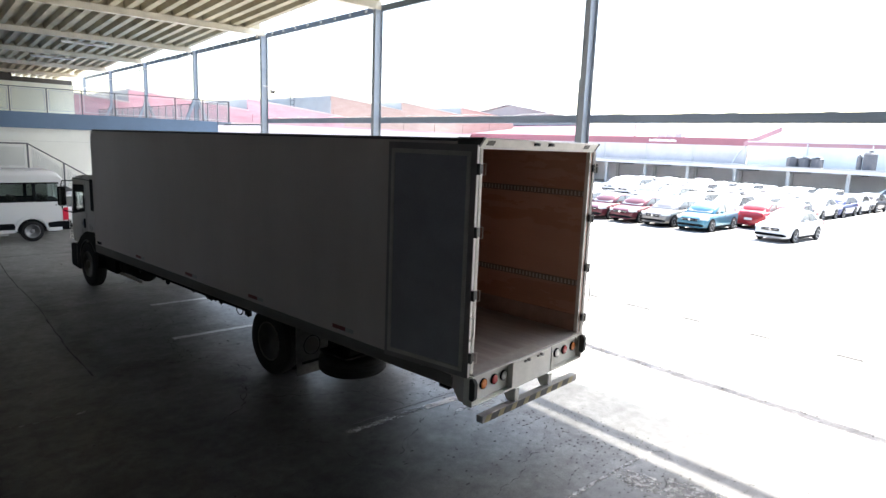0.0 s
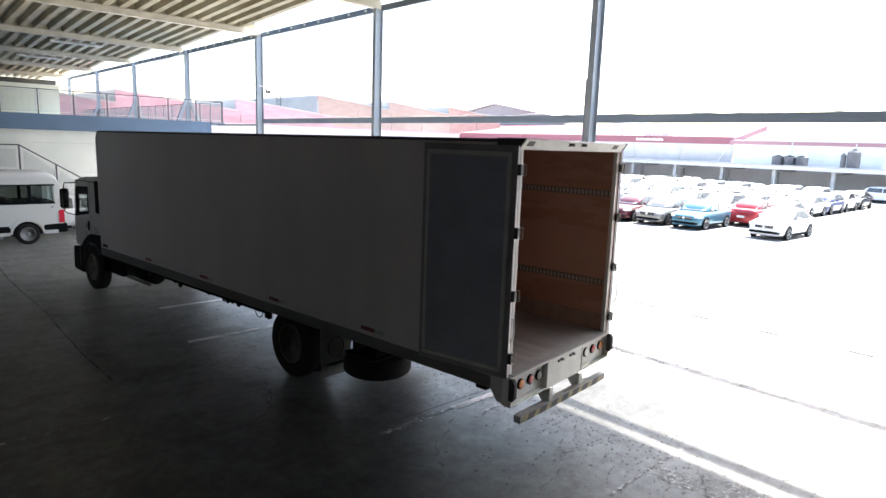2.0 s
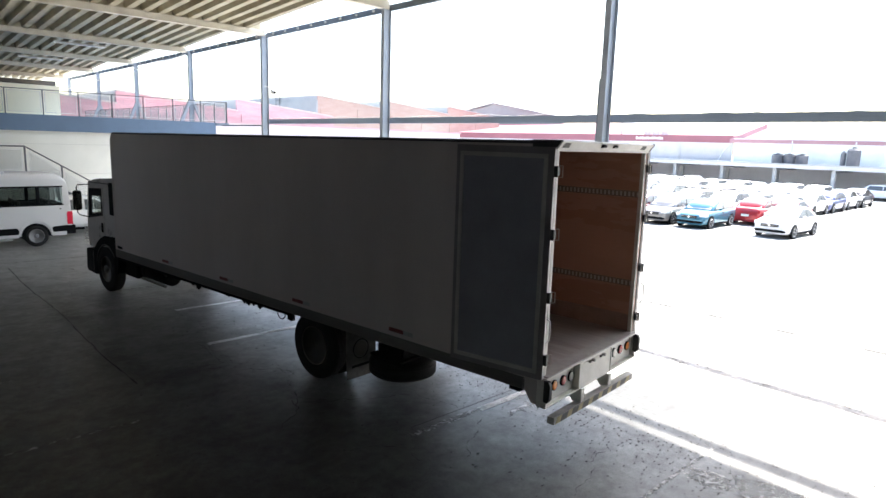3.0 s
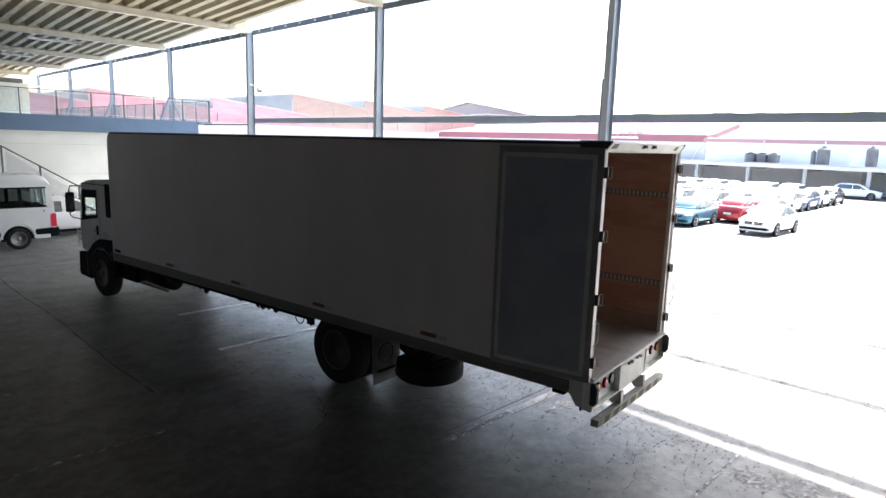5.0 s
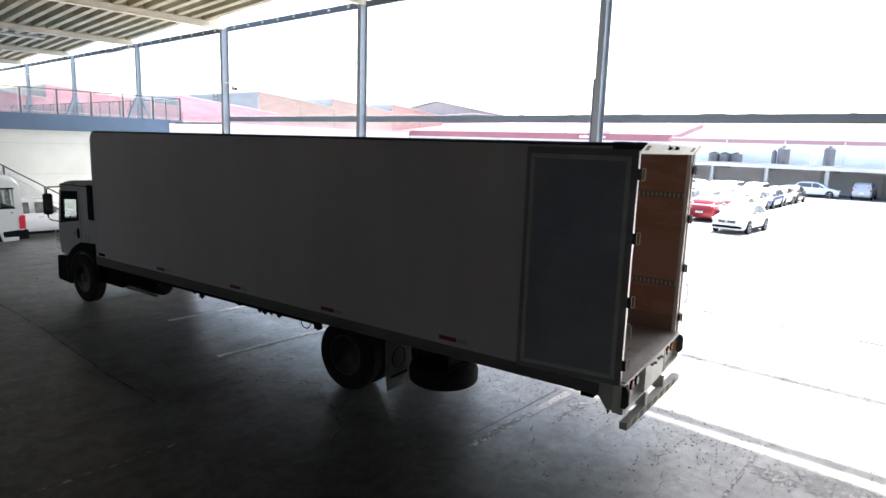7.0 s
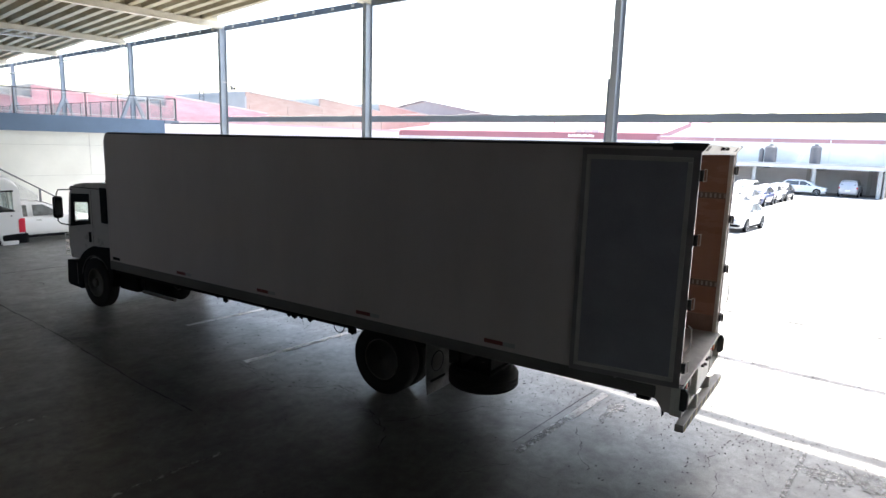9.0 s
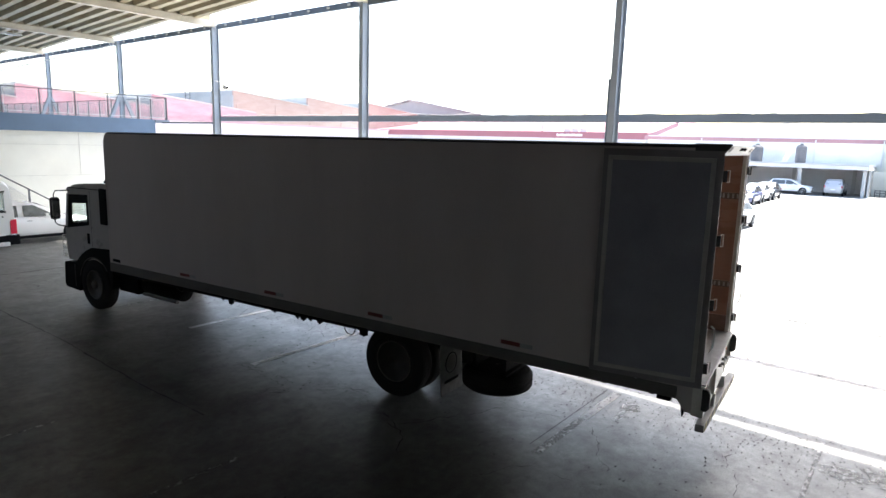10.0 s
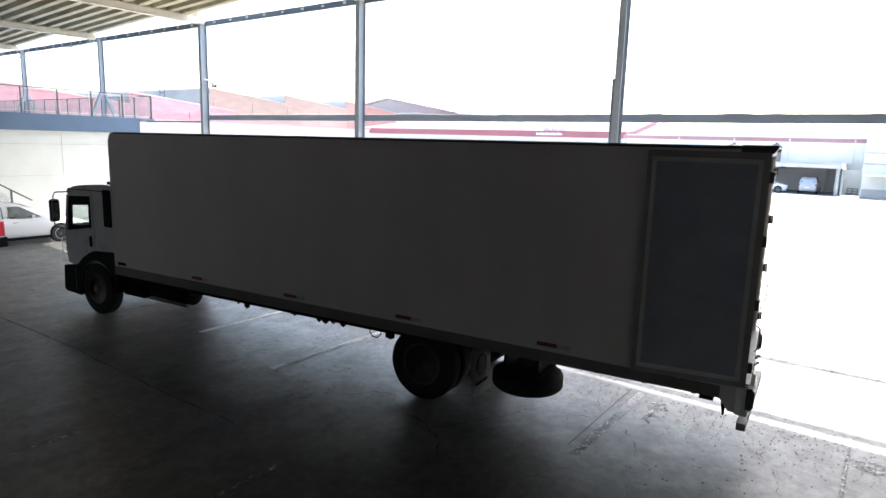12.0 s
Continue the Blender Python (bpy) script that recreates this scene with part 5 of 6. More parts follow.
white_sedan = put(car("parked_car", "sedan", P_WHITE, "white compact sedan parked on sunlit concrete"), 32.2, 11.25, -3)
put(car("parked_car", "hatch", P_BLUE, "blue compact hatchback parked in a row"), 32.15, 15.2, 0)
put(car("parked_car", "hatch", P_GREY, "grey-beige compact hatchback parked in a row"), 32.1, 17.15, -2)
maroon = put(car("parked_car", "sedan", P_MAROON, "dark maroon sedan parked in a row"), 32.0, 19.05, -2)
copy_thing(maroon, pose(31.95, 20.95, 0, 0, 0, -2))
copy_thing(maroon, pose(36.9, 12.95 - 0.1, 0, 0, 0, 2))
put(car("parked_car", "sedan", P_RED, "bright red car parked with its tail to the shed"), 36.4, 14.1, 180)
silver = put(car("parked_car", "sedan", P_SILVER, "silver sedan parked in a row"), 45.0, 14.25, 0)
put(car("parked_car", "hatch", P_NAVY, "dark blue hatchback parked in a row"), 48.8, 14.2, 0)
put(car("parked_car", "sedan", P_BLACK, "black sedan parked at the end of a row"), 56.4, 14.25, 0)
white_hatch = put(car("parked_car", "hatch", P_WHITE, "white hatchback parked in a row"), 32.0, 22.85, 0)
white_suv = put(car("parked_car", "suv", P_WHITE, "white sport utility car with roof rails", roof_z=1.62, rack=True), 54.5, 29.9, 0)
rnd = random.Random(11)
for row, x in enumerate((36.6, 40.7, 44.9, 48.8, 52.7, 56.5)):
    for k in range(11):
        y = 16.1 + k * 1.95 + rnd.uniform(-0.1, 0.1)
        if y > 13 + (x - 30) * 0.95 or (row == 4 and abs(y - 29.9) < 1.5):
            continue
        kind = rnd.choice((white_sedan, white_sedan, white_hatch, white_hatch, white_suv, silver))
        if row == 5 and k < 2:
            continue
        copy_thing(kind, pose(x + rnd.uniform(-0.25, 0.25), y, 0, 0, 0, rnd.uniform(-2, 2)))
copy_thing(white_sedan, pose(40.8, 14.2, 0, 0, 0, 1))
copy_thing(white_sedan, pose(52.6, 14.3, 0, 0, 0, 1))
copy_thing(white_hatch, pose(66.6, 14.3, 0, 0, 0, 95))
put(car("parked_car", "suv", P_SILVER, "silver sport utility car under the carport", roof_z=1.6), 68.3, 10.6, 180)

# ---- van ----
def van():
    v = empty("passenger_van", Matrix.Translation((4.87, 25.4, 0)))
    W_, H_ = 1.95, 2.45

    def slab(name, side, tops, material, parent, label=""):
        """A side outline carried across the width, drawn in at the flanks."""
        rings = []
        cx, cz = -2.8, 1.3
        for y, inset in tops:
            rings.append([(cx + (x - cx) * (1 - inset * 0.25), y, cz + (z - cz) * (1 - inset)) for x, z in side])
        return smooth_by(part(name, loft(rings), material, parent, label))

    def smooth_by(ob):
        ob.data.polygons.foreach_set("use_smooth", [len(p.vertices) == 4 for p in ob.data.polygons])
        return ob
    flank = ((0.0, 0.012), (0.02, 0.0), (W_ - 0.02, 0.0), (W_, 0.012))
    slab("body", [(-0.03, 0.48), (0.0, 0.62), (-0.012, 1.0), (-0.03, 1.37), (-4.72, 1.37), (-5.2, 1.27), (-5.48, 1.14), (-5.6, 0.9), (-5.58, 0.45), (-5.3, 0.36), (-0.3, 0.36)], flank, P_WHITE, v)
    dome = ((0.0, 0.1), (0.012, 0.07), (0.04, 0.042), (0.09, 0.022), (0.2, 0.006), (0.5, -0.004), (W_ - 0.5, -0.004), (W_ - 0.2, 0.006), (W_ - 0.09, 0.022), (W_ - 0.04, 0.042), (W_ - 0.012, 0.07), (W_, 0.1))
    top = [(-0.1, 2.02), (-0.12, 2.16), (-0.17, 2.28), (-0.26, 2.37), (-0.4, 2.43), (-0.7, H_), (-3.6, H_ - 0.01), (-3.9, 2.38), (-4.15, 2.2), (-4.3, 2.02)]
    rings = []
    for y, inset in dome:
        rings.append([(x, y, z if z < 2.05 else 2.02 + (z - 2.02) * (1 - inset * 4.5)) for x, z in top])
    smooth_by(part("roof", loft(rings), P_WHITE, v))
    # pillars between the windows
    for x0, x1 in ((-0.27, -0.1), (-1.03, -0.93), (-2.2, -2.1), (-3.5, -3.3)):
        for y0, y1 in ((0.004, 0.06), (W_ - 0.06, W_ - 0.004)):
            part("pillar", box(x0, x1, y0, y1, 1.37, 2.02, 0.008), P_WHITE if x0 > -0.5 else M_PLASTIC, v)
    part("rear_pillar", prism([(-0.03, 1.37), (-0.1, 2.02), (-0.16, 2.02), (-0.12, 1.37)], "y", 0.0, 0.16), P_WHITE, v)
    part("rear_pillar", prism([(-0.03, 1.37), (-0.1, 2.02), (-0.16, 2.02), (-0.12, 1.37)], "y", W_ - 0.16, W_), P_WHITE, v)
    part("rear_pillar", prism([(-0.03, 1.37), (-0.1, 2.02), (-0.16, 2.02), (-0.12, 1.37)], "y", W_ / 2 - 0.1, W_ / 2 + 0.1), P_WHITE, v)
    for y0, y1 in ((0.16, W_ / 2 - 0.1), (W_ / 2 + 0.1, W_ - 0.16)):
        part("rear_window", prism([(-0.05, 1.37), (-0.11, 2.02), (-0.116, 2.02), (-0.056, 1.37)], "y", y0, y1), M_VANGLASS, v)
    for y0, y1 in ((0.0, 0.1), (W_ - 0.1, W_)):
        part("front_pillar", prism([(-4.7, 1.37), (-4.6, 1.37), (-4.1, 2.02), (-4.3, 2.02)], "y", y0, y1), P_WHITE, v)
    part("windscreen", prism([(-4.72, 1.37), (-4.3, 2.02), (-4.306, 2.02), (-4.726, 1.37)], "y", 0.1, W_ - 0.1), M_VANGLASS, v)
    for x in (-0.6, -1.5, -2.4, -3.3):
        for y in (0.25, 0.75, 1.3):
            part("seat_back", box(x - 0.08, x + 0.04, y, y + 0.38, 1.1, 1.52, 0.03), M_HINGE, v)
    part("cabin_floor", box(-4.4, -0.15, 0.08, W_ - 0.08, 1.34, 1.375), M_PLASTIC, v)
    for sg, y in ((-1, 0.0), (1, W_)):
        y0, y1 = (0.006, 0.012) if sg < 0 else (W_ - 0.012, W_ - 0.006)
        for x0, x1 in ((-0.93, -0.27), (-2.1, -1.03), (-3.3, -2.2)):
            part("side_window", box(x0, x1, y0, y1, 1.39, 2.0), M_VANGLASS, v, "dark tinted window")
            trim = bmesh.new()
            yo0, yo1 = (-0.004, 0.004) if sg < 0 else (W_ - 0.004, W_ + 0.004)
            add_box(trim, x0 - 0.03, x1 + 0.03, yo0, yo1, 1.36, 1.41)
            add_box(trim, x0 - 0.03, x1 + 0.03, yo0, yo1, 1.98, 2.03)
            part("window_trim", trim, M_PLASTIC, v)
        part("front_window", prism([(-3.5, 1.39), (-3.5, 2.0), (-4.1, 2.0), (-4.6, 1.39)], "y", y0, y1), M_VANGLASS, v)

        def out(d):
            return (y - d, y + 0.01) if sg < 0 else (y - 0.01, y + d)
        # lower moulding that steps up over the wheels
        part("side_moulding", prism([(-3.8, 0.43), (-3.8, 0.64), (-1.63, 0.64), (-1.52, 0.43)], "y", *out(0.022)), M_PLASTIC, v)
        part("side_moulding", prism([(-0.68, 0.43), (-0.6, 0.64), (-0.2, 0.67), (-0.2, 0.43)], "y", *out(0.022)), M_PLASTIC, v)
        part("lower_sill", box(-3.7, -1.6, *out(0.012), 0.32, 0.45, 0.006), P_WHITE, v)
        part("lower_sill", box(-0.64, -0.2, *out(0.03), 0.33, 0.46, 0.01), P_WHITE, v)
        part("tail_light", prism([(-0.16, 0.7), (-0.16, 1.08), (-0.12, 1.14), (0.012, 1.14), (0.014, 0.7)], "y", *((y - 0.012, y + 0.14) if sg < 0 else (y - 0.14, y + 0.012))), M_REDLENS, v)
        part("fuel_flap", box(-0.36, -0.32, *out(0.006), 1.22, 1.26), M_PLASTIC, v)
        part("body_crease", prism([(-4.4, 1.02), (-4.4, 1.035), (-0.4, 1.075), (-0.4, 1.06)], "y", *out(0.007)), P_WHITE, v)
        for x in (-1.1, -4.55):
            yo = y - 0.03 if sg < 0 else y + 0.03
            f = -sg
            w = part("wheel", shift(lathe([(a * f, r) for a, r in ((0.02, 0.2), (0.0, 0.24), (0.0, 0.31), (0.03, 0.355), (0.2, 0.355), (0.22, 0.3), (0.22, 0.2))], "y", 32), x, yo, 0.355), M_RUBBER, v)
            smooth(part("rim", shift(lathe([(a * f, r) for a, r in ((0.0, 0.235), (-0.008, 0.225), (0.02, 0.2), (0.06, 0.19), (0.07, 0.02))], "y", 28), x, yo, 0.355), M_VANRIM, w))
            smooth(part("wheel_disc", shift(lathe([(a * f, r) for a, r in ((0.065, 0.165), (0.02, 0.12), (0.015, 0.08), (-0.005, 0.07), (-0.01, 0.02))], "y", 24), x, yo, 0.355), M_VANRIM, w))
            for k in range(10):
                a = 2 * math.pi * k / 10
                part("rim_hole", shift(lathe([(0.012 * f, 0.022), (0.07 * f, 0.022)], "y", 10), x + 0.152 * math.cos(a), yo, 0.355 + 0.152 * math.sin(a)), M_SLOT, w)
            arch = [(x + 0.43 * math.cos(math.pi * k / 14), 0.34 + 0.44 * math.sin(math.pi * k / 14)) for k in range(15)]
            part("wheel_well", prism(arch, "y", *out(0.006)), M_PLASTIC, v)
            lip = []
            for r in (0.5, 0.44):
                ring = [(x + r * math.cos(math.pi * k / 18), 0.4 + r * math.sin(math.pi * k / 18)) for k in range(19)]
                lip += ring if r > 0.49 else list(reversed(ring))
            part("wheel_arch_flare", prism(lip, "y", *out(0.03)), P_WHITE, v)
    part("rear_bumper", box(-0.3, 0.09, -0.025, W_ + 0.025, 0.36, 0.67, 0.04), M_PLASTIC, v)
    part("roof_vent", box(-2.6, -1.8, 0.5, 1.4, H_, H_ + 0.05, 0.02), P_WHITE, v)
    part("side_step", box(-3.5, -1.8, -0.1, 0.0, 0.25, 0.31, 0.01), M_ALU, v)
    return tagged(v, "white high-roof passenger van with tinted windows", "van")


M_VANRIM = mat("grey_steel_wheel", (0.24, 0.24, 0.25), 0.5, metal=0.3, vary=0.08)
M_REDLENS = mat("bright_red_lens", (0.75, 0.008, 0.05), 0.4, vary=0.04)
van()
pale_car = car("parked_car", "sedan", P_WHITE, "white sedan parked beside the van", length=4.3, width=1.72, roof_z=1.42, glass=M_PALEGLASS, post=0.09)
put(pale_car, 6.05, 28.45, 180)

# ---- buildings round the yard ----
CPX = 67.0
cp = empty("carport", Matrix.Translation((CPX, 0, 0)))
part("roof_slab", box(-0.4, 7.0, 8.0, 92, 2.5, 2.9), M_CPWALL, cp)
part("fascia_rail", box(-0.5, -0.45, 8.0, 92, 2.84, 2.97), M_CONC, cp)
part("fascia", box(-0.45, -0.4, 8.0, 92, 2.5, 2.93), M_CPWALL, cp, "pale metal fascia")
part("back_wall", box(5.8, 6.0, 8.0, 92, 0, 2.5), M_CPWALL, cp)
part("end_wall", box(0.0, 6.0, 7.85, 8.0, 0, 2.5), M_CONC, cp)
for k in range(17):
    y = 8.3 + 5.25 * k
    part("pillar", box(-0.16, 0.16, y - 0.16, y + 0.16, 0, 2.5, 0.01), M_CONC, cp)
    part("inner_pillar", box(4.0, 4.3, y + 1.0, y + 1.3, 0, 2.5), M_CONC, cp)
    part("cross_beam", box(0.0, 6.0, y - 0.1, y + 0.1, 2.25, 2.5), M_CONC, cp)
tagged(cp, "long low concrete carport with pale pillars", "carport")

hall = empty("red_banded_hall", Matrix.Translation((74, 0, 0)))
part("wall", box(0, 0.3, 31.4, 95, 0, 4.96), M_HALLWALL, hall)
part("red_band", box(-0.05, 0.3, 31.4, 95, 4.96, 5.8), M_RED, hall, "dark red painted band")
part("roof", prism([(0.3, 5.6), (0.3, 5.7), (22, 8.2), (22, 8.1)], "y", 31.6, 95), M_RED, hall, "dark red low roof")
for k in range(10):
    part("pilaster", box(-0.06, 0.0, 31.4 + 6.3 * k - 0.12, 31.4 + 6.3 * k + 0.12, 2.6, 4.96), M_CONC, hall)
for k in range(14):
    y = 40.0 + k * 0.27
    part("sign_bar", box(-0.09, -0.05, y, y + 0.2, 5.22, 5.22 + (0.32 if k % 3 else 0.24)), M_ROOFW, hall)
for y in (40.2, 41.4, 42.6):
    part("rooftop_unit", box(1.5, 2.4, y, y + 0.9, 5.75, 6.35, 0.05), M_ROOFW, hall)
part("roof_pole", box(1.0, 1.08, 46.5, 46.58, 5.7, 8.2), M_RAIL, hall)
part("downpipe", tube([(-0.1, 31.6, 4.9), (-0.1, 32.2, 4.2), (-0.1, 33.0, 2.6)], 0.06), M_ROOFW, hall)
tagged(hall, "long white hall with a dark red band under its roof", "building")

white_hall = empty("white_gabled_hall", Matrix.Translation((74, 0, 0)))
part("wall", box(0, 0.3, -30, 31.2, 0, 5.0), M_WHITEWALL, white_hall)
part("red_band", box(-0.04, 0.3, -30, 31.2, 5.0, 5.4), M_PINKTRIM, white_hall, "thin red painted band")
part("roof", prism([(-0.2, 5.4), (-0.2, 5.5), (24, 7.8), (24, 7.7)], "y", -30, 31.2), M_ROOFW, white_hall, "white sheet roof")
part("gable_wall", prism([(31.2, 5.0), (27.9, 6.7), (-30, 6.7), (-30, 5.0)], "x", 0.02, 0.3), M_WHITEWALL, white_hall)
part("verge", prism([(31.7, 4.85), (31.7, 5.4), (27.8, 7.1), (27.8, 6.6)], "x", -0.1, 0.02), M_PINKTRIM, white_hall)
for y in (7.6, 13.5, 19.0, 25.0):
    part("downpipe", box(-0.12, -0.02, y - 0.05, y + 0.05, 2.6, 5.3), M_ROOFW, white_hall)
for y in (9.0, 14.5, 20.5, 26.5):
    part("roof_vent", shift(lathe([(0, 0.18), (0.35, 0.18), (0.4, 0.26), (0.5, 0.2)], "z", 14), 7.5, y, 6.22), M_TANK, white_hall)
tagged(white_hall, "white hall with a thin red band and white roof", "building")


def water_tank(y, r, z1, z0=2.9):
    t = empty("water_tank", Matrix.Translation((71.2, y, z0)))
    h = z1 - z0
    prof = [(0, r * 0.96)]
    for k in range(1, 8):
        z = h * 0.8 * k / 8
        prof += [(z - 0.03, r), (z, r * 0.965), (z + 0.03, r)]
    prof += [(h * 0.82, r), (h * 0.92, r * 0.7), (h * 0.93, r * 0.3)]
    part("shell", lathe(prof, "z", 24), M_TANK, t)
    part("lid", lathe([(h * 0.92, r * 0.32), (h, r * 0.32)], "z", 18), M_TANK, t)
    return tagged(t, "black plastic water tank on the carport roof", "water tank", "roof water tanks")


for y, r, z in ((25.35, 0.58, 3.95), (24.2, 0.58, 3.95), (23.0, 0.58, 3.95), (19.3, 0.24, 4.35), (18.42, 0.58, 4.75), (14.3, 0.5, 4.85)):
    water_tank(y, r, z)
for y in (25.3, 24.15, 23.05):
    tagged(part("tank_cover", box(70.7, 71.7, y - 0.42, y + 0.38, 3.97, 4.03, 0.01), M_ROOFW), "white sheet lying on a water tank", "cover", "tank covers")
roof_ladder = empty("leaning_ladder", Matrix.Translation((70.6, 15.5, 2.9)))
for dy in (0.0, 0.4):
    part("rail", beam((0, dy, 0), (0.3, dy - 0.55, 1.5), 0.05, 0.05), M_ROOFW, roof_ladder)
for k in range(5):
    f = (k + 0.6) / 5.2
    part("rung", beam((0.3 * f, -0.55 * f, 1.5 * f), (0.3 * f, 0.4 - 0.55 * f, 1.5 * f), 0.035, 0.035), M_ROOFW, roof_ladder)
tagged(roof_ladder, "white ladder leaning beside a water tank", "ladder")

gate = empty("white_gatehouse", Matrix.Translation((67, 0, 0)))
part("wall", box(0.0, 6.5, -14, 6.4, 0, 5.6), M_WHITEWALL, gate)
part("canopy", box(-1.6, 0.0, -14, 6.3, 1.95, 2.2), M_ROOFW, gate)
for z in (3.0, 4.0):
    part("ledge", box(-0.12, 0.0, -14, 6.4, z, z + 0.1), M_CONC, gate)
part("window", box(-0.02, 0.05, 1.0, 4.8, 4.3, 5.2), M_CARGLASS, gate)
part("low_wall", box(3.0, 3.2, 6.4, 7.85, 0, 2.3), M_WHITEWALL, gate)
part("plinth", box(-0.08, 0.0, -14, 6.3, 0, 0.75), M_CONC, gate)
crate = part("pipe_rack", box(2.3, 2.34, 6.65, 7.55, 0.12, 0.18), M_RAIL, gate)
for z in (0.36, 0.58):
    part("rack_bar", box(2.3, 2.34, 6.65, 7.55, z, z + 0.06), M_RAIL, crate)
for y in (6.65, 7.08, 7.49):
    part("rack_leg", box(2.3, 2.34, y, y + 0.06, 0, 0.66), M_RAIL, crate)
tagged(gate, "white rendered building with ledges and a canopy", "building")


def saw_building(name, origin, along, teeth, depth, wall_m, roof_m, label, step, low, high):
    """A wall topped by a row of saw-tooth gables, each high at its left and falling to the right."""
    b = empty(name, origin)
    for i in range(teeth):
        x0, x1 = i * step, (i + 1) * step
        part("gable_wall", prism([(x0, 0), (x1, 0), (x1, low), (x0, high)], "y", 0, 0.3), wall_m, b)
        part("roof", prism([(x0, high), (x1, low), (x1, low + 0.12), (x0, high + 0.14)], "y", -0.15, depth), roof_m, b)
        part("glazed_riser", prism([(x0 - 0.01, low), (x0 - 0.01, high), (x0 + 0.05, high), (x0 + 0.05, low)], "y", 0.3, depth), M_SLATE, b)
    part("end_wall", box(-0.25, -0.02, 0.0, depth, 0, (low + high) / 2), M_SLATE if wall_m is M_BRICK else wall_m, b)
    part("end_wall", box(teeth * step, teeth * step + 0.25, 0.0, depth, 0, low), wall_m, b)
    for i in range(teeth * 2):
        part("pilaster", box(i * step / 2 + 0.4, i * step / 2 + 0.7, -0.08, 0.0, 0, low * 0.95), wall_m, b)
    return tagged(b, label, "factory building")


saw_building("pink_factory", Matrix.Translation((5.6, 60, 0)), 1, 3, 16, M_PINK, M_CONC, "pink-red painted factory with a saw-tooth roofline", 10.85, 6.35, 7.42)
saw_building("brick_factory", Matrix.Translation((48.3, 79, 0)), 1, 3, 30, M_BRICK, M_CONC, "orange brick factory with a saw-tooth roofline", 12.7, 8.75, 9.95)
ladder = empty("roof_ladder", Matrix.Translation((47.95, 90, 8.4)))
for y in (-0.6, 0.6):
    part("rail", box(0.05, 0.1, y - 0.05, y + 0.05, 0, 2.4), M_RAIL, ladder)
for z in (0.6, 1.2, 1.8):
    part("rung", box(0.05, 0.1, -0.6, 0.6, z, z + 0.07), M_RAIL, ladder)
tagged(ladder, "grey steel ladder at a roof edge", "ladder")
shed = empty("grey_gabled_shed", Matrix.Translation((95, 88, 0)))
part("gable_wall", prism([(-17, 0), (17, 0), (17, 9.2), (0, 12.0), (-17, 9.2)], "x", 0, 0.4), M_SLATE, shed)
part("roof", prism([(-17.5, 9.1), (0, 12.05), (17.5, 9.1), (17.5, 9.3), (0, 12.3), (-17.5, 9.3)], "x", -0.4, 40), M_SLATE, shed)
for k in range(8):
    part("cladding_rib", box(-0.06, 0.0, -15 + 4.2 * k, -14.9 + 4.2 * k, 0, 9.2), M_SLATE, shed)
tagged(shed, "blue-grey clad shed with a low gable", "building")
low = empty("low_annex", Matrix.Translation((16, 52, 0)))
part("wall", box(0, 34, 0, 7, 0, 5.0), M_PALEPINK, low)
part("coping", box(-0.1, 34.1, -0.1, 7.1, 5.0, 5.15), M_PINK, low)
tagged(low, "low annex with a pink coping, wall colour paled for haze", "building")

hill = bmesh.new()
hr = random.Random(21)
ridge = [(y, 9.6 + 1.3 * math.sin((y - 20) * 0.11) + hr.uniform(-0.25, 0.25)) for y in range(22, 60, 2)]
lo_ = [hill.verts.new((170, y, 0)) for y, z in ridge]
hi_ = [hill.verts.new((172, y, z)) for y, z in ridge]
bk_ = [hill.verts.new((190, y, z * 0.6)) for y, z in ridge]
for i in range(len(ridge) - 1):
    hill.faces.new([lo_[i], hi_[i], hi_[i + 1], lo_[i + 1]])
    hill.faces.new([hi_[i], bk_[i], bk_[i + 1], hi_[i + 1]])
# the cladding's flat blue-grey stands in for haze over the trees
structure(part("far_treeline", hill, M_SLATE), "line of distant trees, haze put into its blue-grey colour", "backdrop")

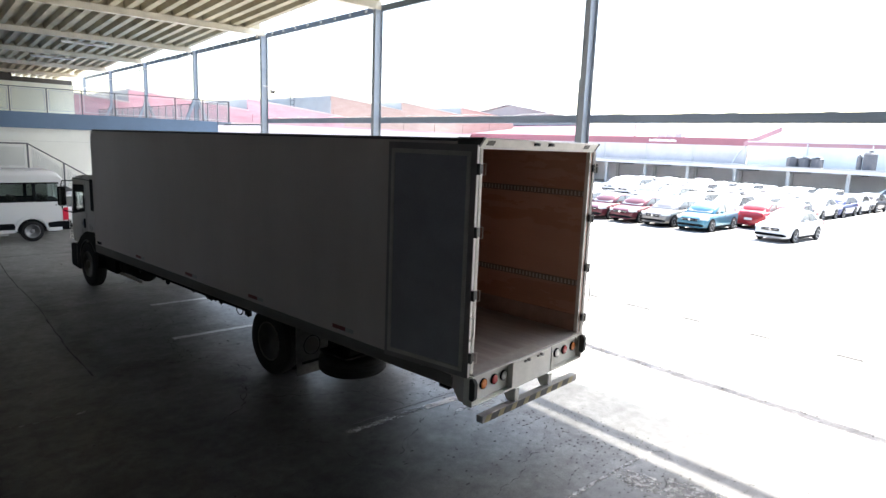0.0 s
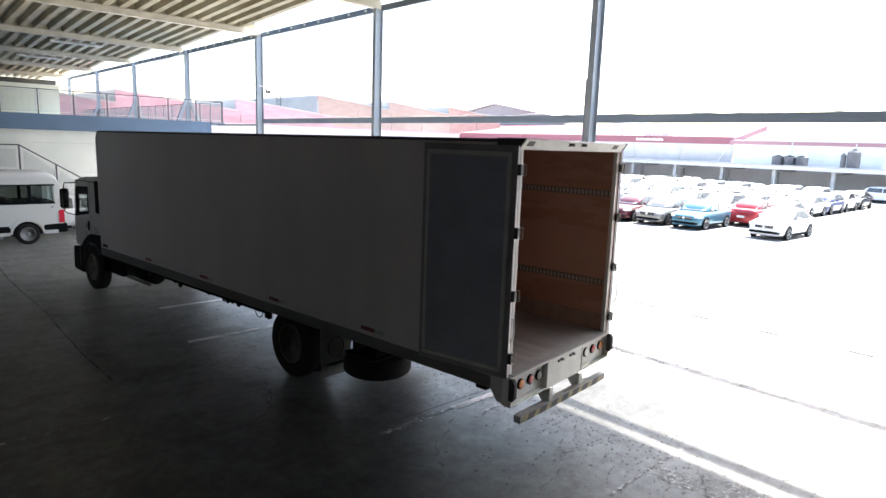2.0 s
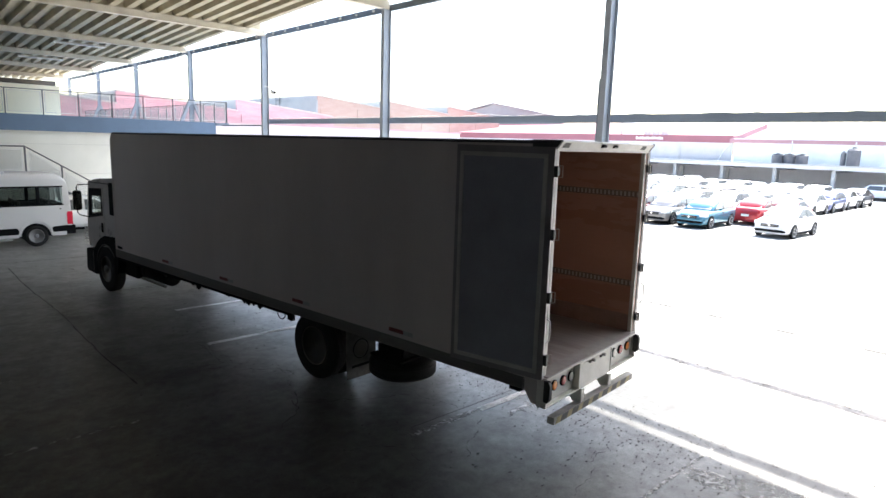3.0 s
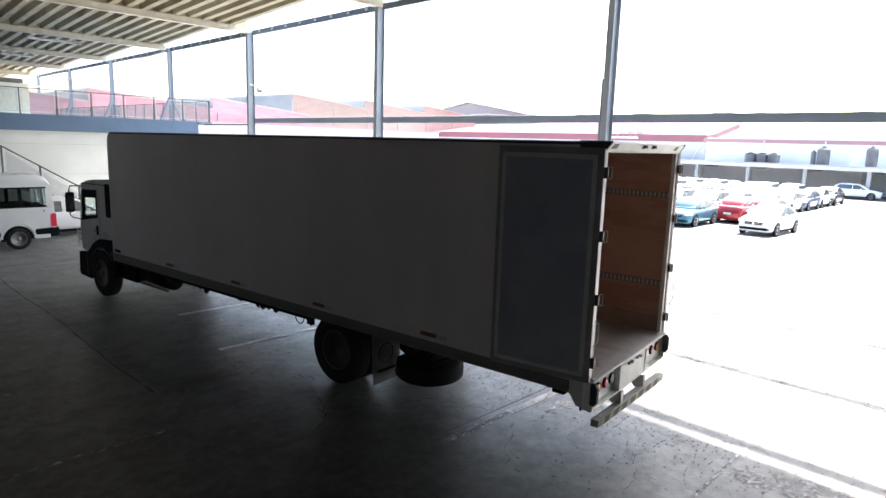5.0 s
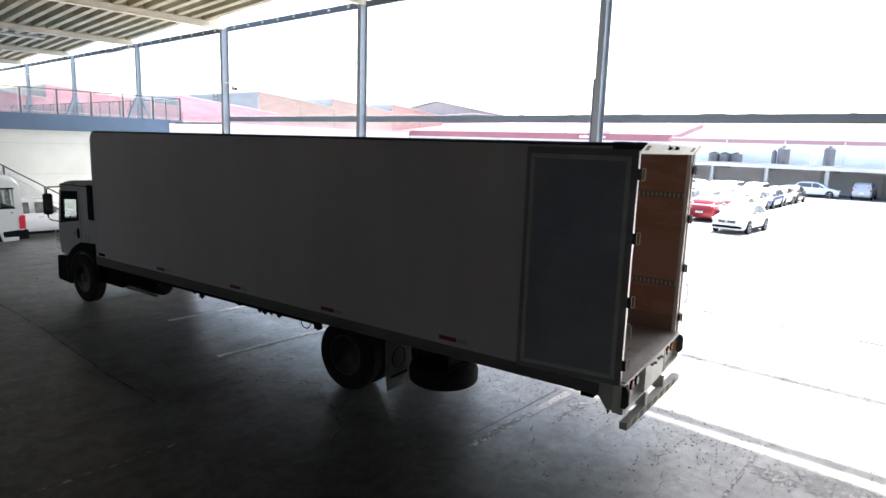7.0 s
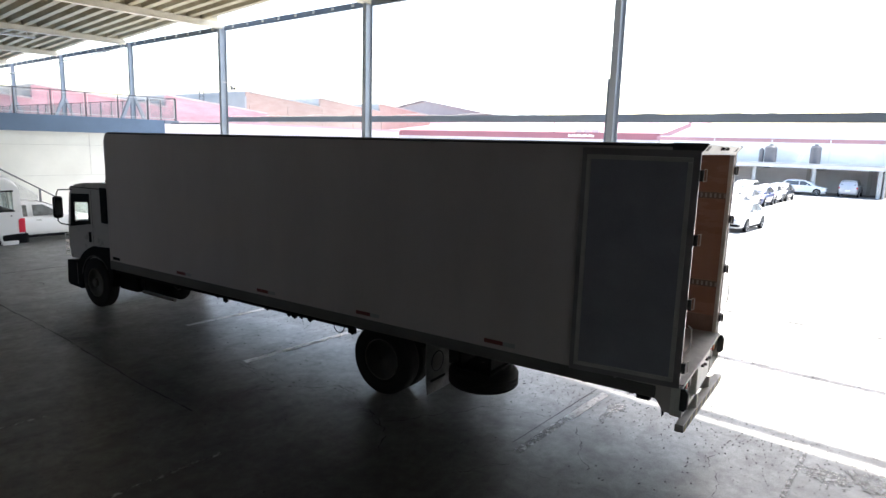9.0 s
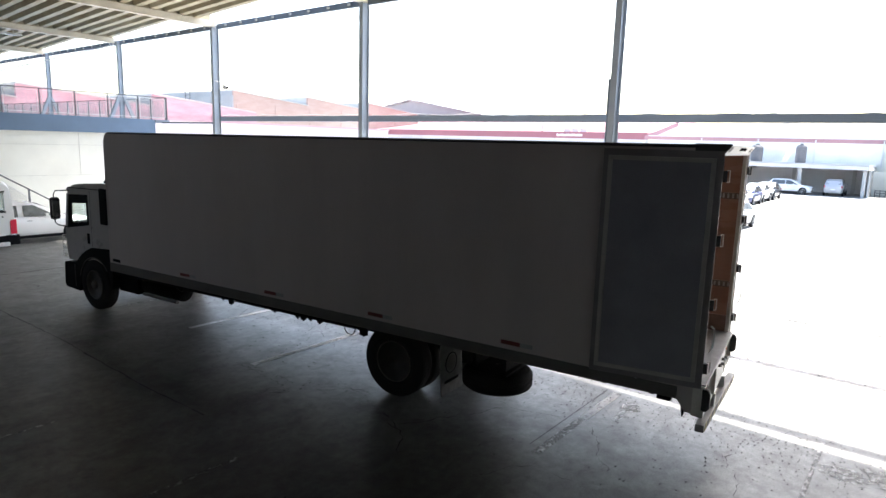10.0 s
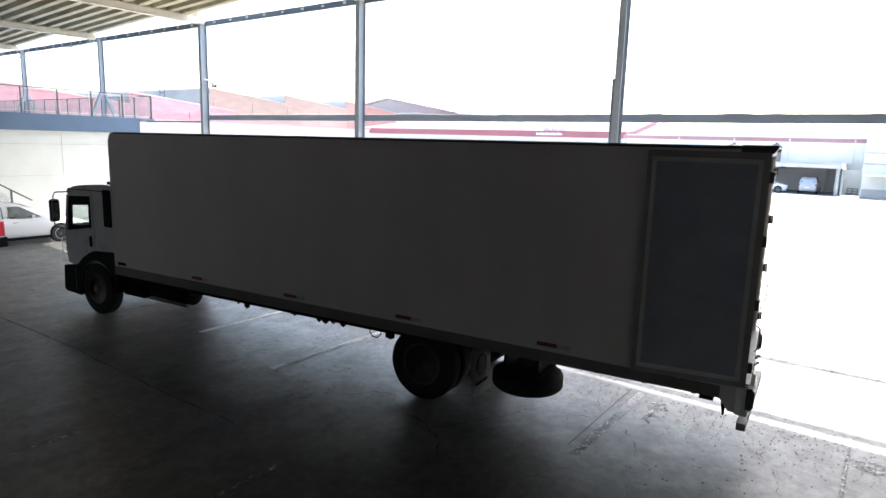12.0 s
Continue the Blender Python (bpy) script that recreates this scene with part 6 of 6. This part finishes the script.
# ---- floor wear and litter ----
for k, (line, w) in enumerate((
        (((4.14, 9.02), (3.91, 8.59), (3.84, 8.42), (3.67, 8.24), (3.31, 7.99)), 0.015),
        (((3.91, 8.59), (4.18, 8.4), (4.48, 8.32), (4.81, 8.15), (5.03, 7.94), (5.44, 7.75)), 0.014),
        (((5.7, 6.5), (5.47, 6.33), (5.3, 6.22), (5.09, 6.14), (4.88, 6.02), (4.75, 5.84)), 0.016),
        (((6.19, 4.78), (5.9, 4.79), (5.76, 4.68), (5.54, 4.58), (5.32, 4.52), (5.0, 4.44)), 0.015),
        (((6.94, 4.6), (6.79, 4.67), (6.59, 4.71)), 0.012),
        (((5.57, 7.98), (5.5, 7.6), (5.61, 7.28), (5.64, 6.95)), 0.011),
        (((3.45, 7.08), (3.78, 6.88), (4.07, 6.77), (4.3, 6.61)), 0.013),
        (((4.21, 6.35), (4.23, 6.08)), 0.012),
        (((5.89, 4.37), (5.87, 4.18)), 0.013),
        (((2.65, 10.83), (3.19, 10.88), (3.8, 10.88), (3.82, 11.51), (3.85, 12.27)), 0.014),
        (((4.37, 10.1), (4.4, 9.95), (4.39, 9.65)), 0.012),
        (((3.74, 8.96), (4.14, 8.65), (4.5, 8.33)), 0.01),
        (((6.9, 3.46), (6.58, 3.24), (6.3, 3.0)), 0.013),
        (((6.29, 3.51), (6.51, 3.15)), 0.011),
        (((3.82, 12.37), (3.89, 11.9), (3.97, 11.31), (3.93, 10.81)), 0.012),
        (((3.33, 10.89), (3.95, 10.44), (4.49, 9.82), (4.44, 9.48), (4.17, 9.28), (3.85, 8.5)), 0.012),
        (((3.71, 20.85), (3.73, 20.41)), 0.02))):
    crack(line, w, k + 1)
# the old day joint of the floor, opened here and there
day_joint = bmesh.new()
jy, jr = 10.8, random.Random(5)
while jy < 21.6:
    run = jr.uniform(0.08, 0.45)
    jx, jw = 2.37 + 0.03 * math.sin(jy * 0.9) + jr.uniform(-0.012, 0.012), jr.uniform(0.004, 0.015)
    add_box(day_joint, jx - jw, jx + jw, jy, jy + run, -0.01, 0.0065)
    jy += run * jr.uniform(0.8, 1.15)
structure(part("slab_joint", day_joint, M_JOINT), "worn dark day joint in the concrete floor", "joint")
rnd = random.Random(3)
chips = bmesh.new()


def chip(x, y, l, w, n=5):
    a = rnd.uniform(-0.5, 0.5)
    c, s = math.cos(a), math.sin(a)
    shape = ((-1, -0.3), (0, -1), (1, -0.2), (0.8, 0.6), (-0.4, 1))[:n]
    top_v = [chips.verts.new((x + c * u * l - s * v * w, y + s * u * l + c * v * w, 0.009)) for u, v in shape]
    bot_v = [chips.verts.new((q.co.x, q.co.y, 0.0)) for q in top_v]
    chips.faces.new(top_v)
    for i in range(n):
        chips.faces.new([top_v[i], bot_v[i], bot_v[(i + 1) % n], top_v[(i + 1) % n]])


# pock marks in the concrete, dense along the drip line under the roof edge
py = 0.8
while py < 17.0:
    px = 7.06
    while px > 5.0:
        if rnd.random() < 0.85 - 0.5 * (7.06 - px):
            deep = 1.35 if px > 6.3 else 1.0
            chip(px + rnd.uniform(-0.04, 0.04), py + rnd.uniform(-0.045, 0.045), deep * rnd.uniform(0.006, 0.017), deep * rnd.uniform(0.003, 0.008))
        px -= 0.105
    py += 0.105
for _ in range(70):
    chip(rnd.gauss(4.5, 0.7), rnd.gauss(12.3, 1.3), rnd.uniform(0.008, 0.024), rnd.uniform(0.006, 0.013))
for _ in range(26):
    chip(rnd.uniform(4.6, 6.6), rnd.uniform(4.6, 7.2), rnd.uniform(0.01, 0.028), rnd.uniform(0.005, 0.011))
for _ in range(260):
    chip(rnd.uniform(7.3, 7.62), rnd.uniform(1.0, 12.0), rnd.uniform(0.006, 0.014), rnd.uniform(0.005, 0.01))
for _ in range(45):
    chip(rnd.uniform(10.25, 10.5), rnd.uniform(1.0, 9.0), rnd.uniform(0.008, 0.02), rnd.uniform(0.006, 0.014))
for _ in range(500):
    x, y = rnd.uniform(1.0, 13.5), rnd.uniform(1.0, 26.0)
    l = rnd.uniform(0.006, 0.014)
    top_v = [chips.verts.new((x + u * l, y + v * l, 0.009)) for u, v in ((-1, -0.3), (0, -1), (1, -0.2), (0.4, 0.9))]
    bot_v = [chips.verts.new((q.co.x, q.co.y, 0.0)) for q in top_v]
    chips.faces.new(top_v)
    for i in range(4):
        chips.faces.new([top_v[i], bot_v[i], bot_v[(i + 1) % 4], top_v[(i + 1) % 4]])
tagged(part("floor_litter", chips, M_FLECK), "small dark dry bits scattered on the concrete", "litter", "", "stuff")
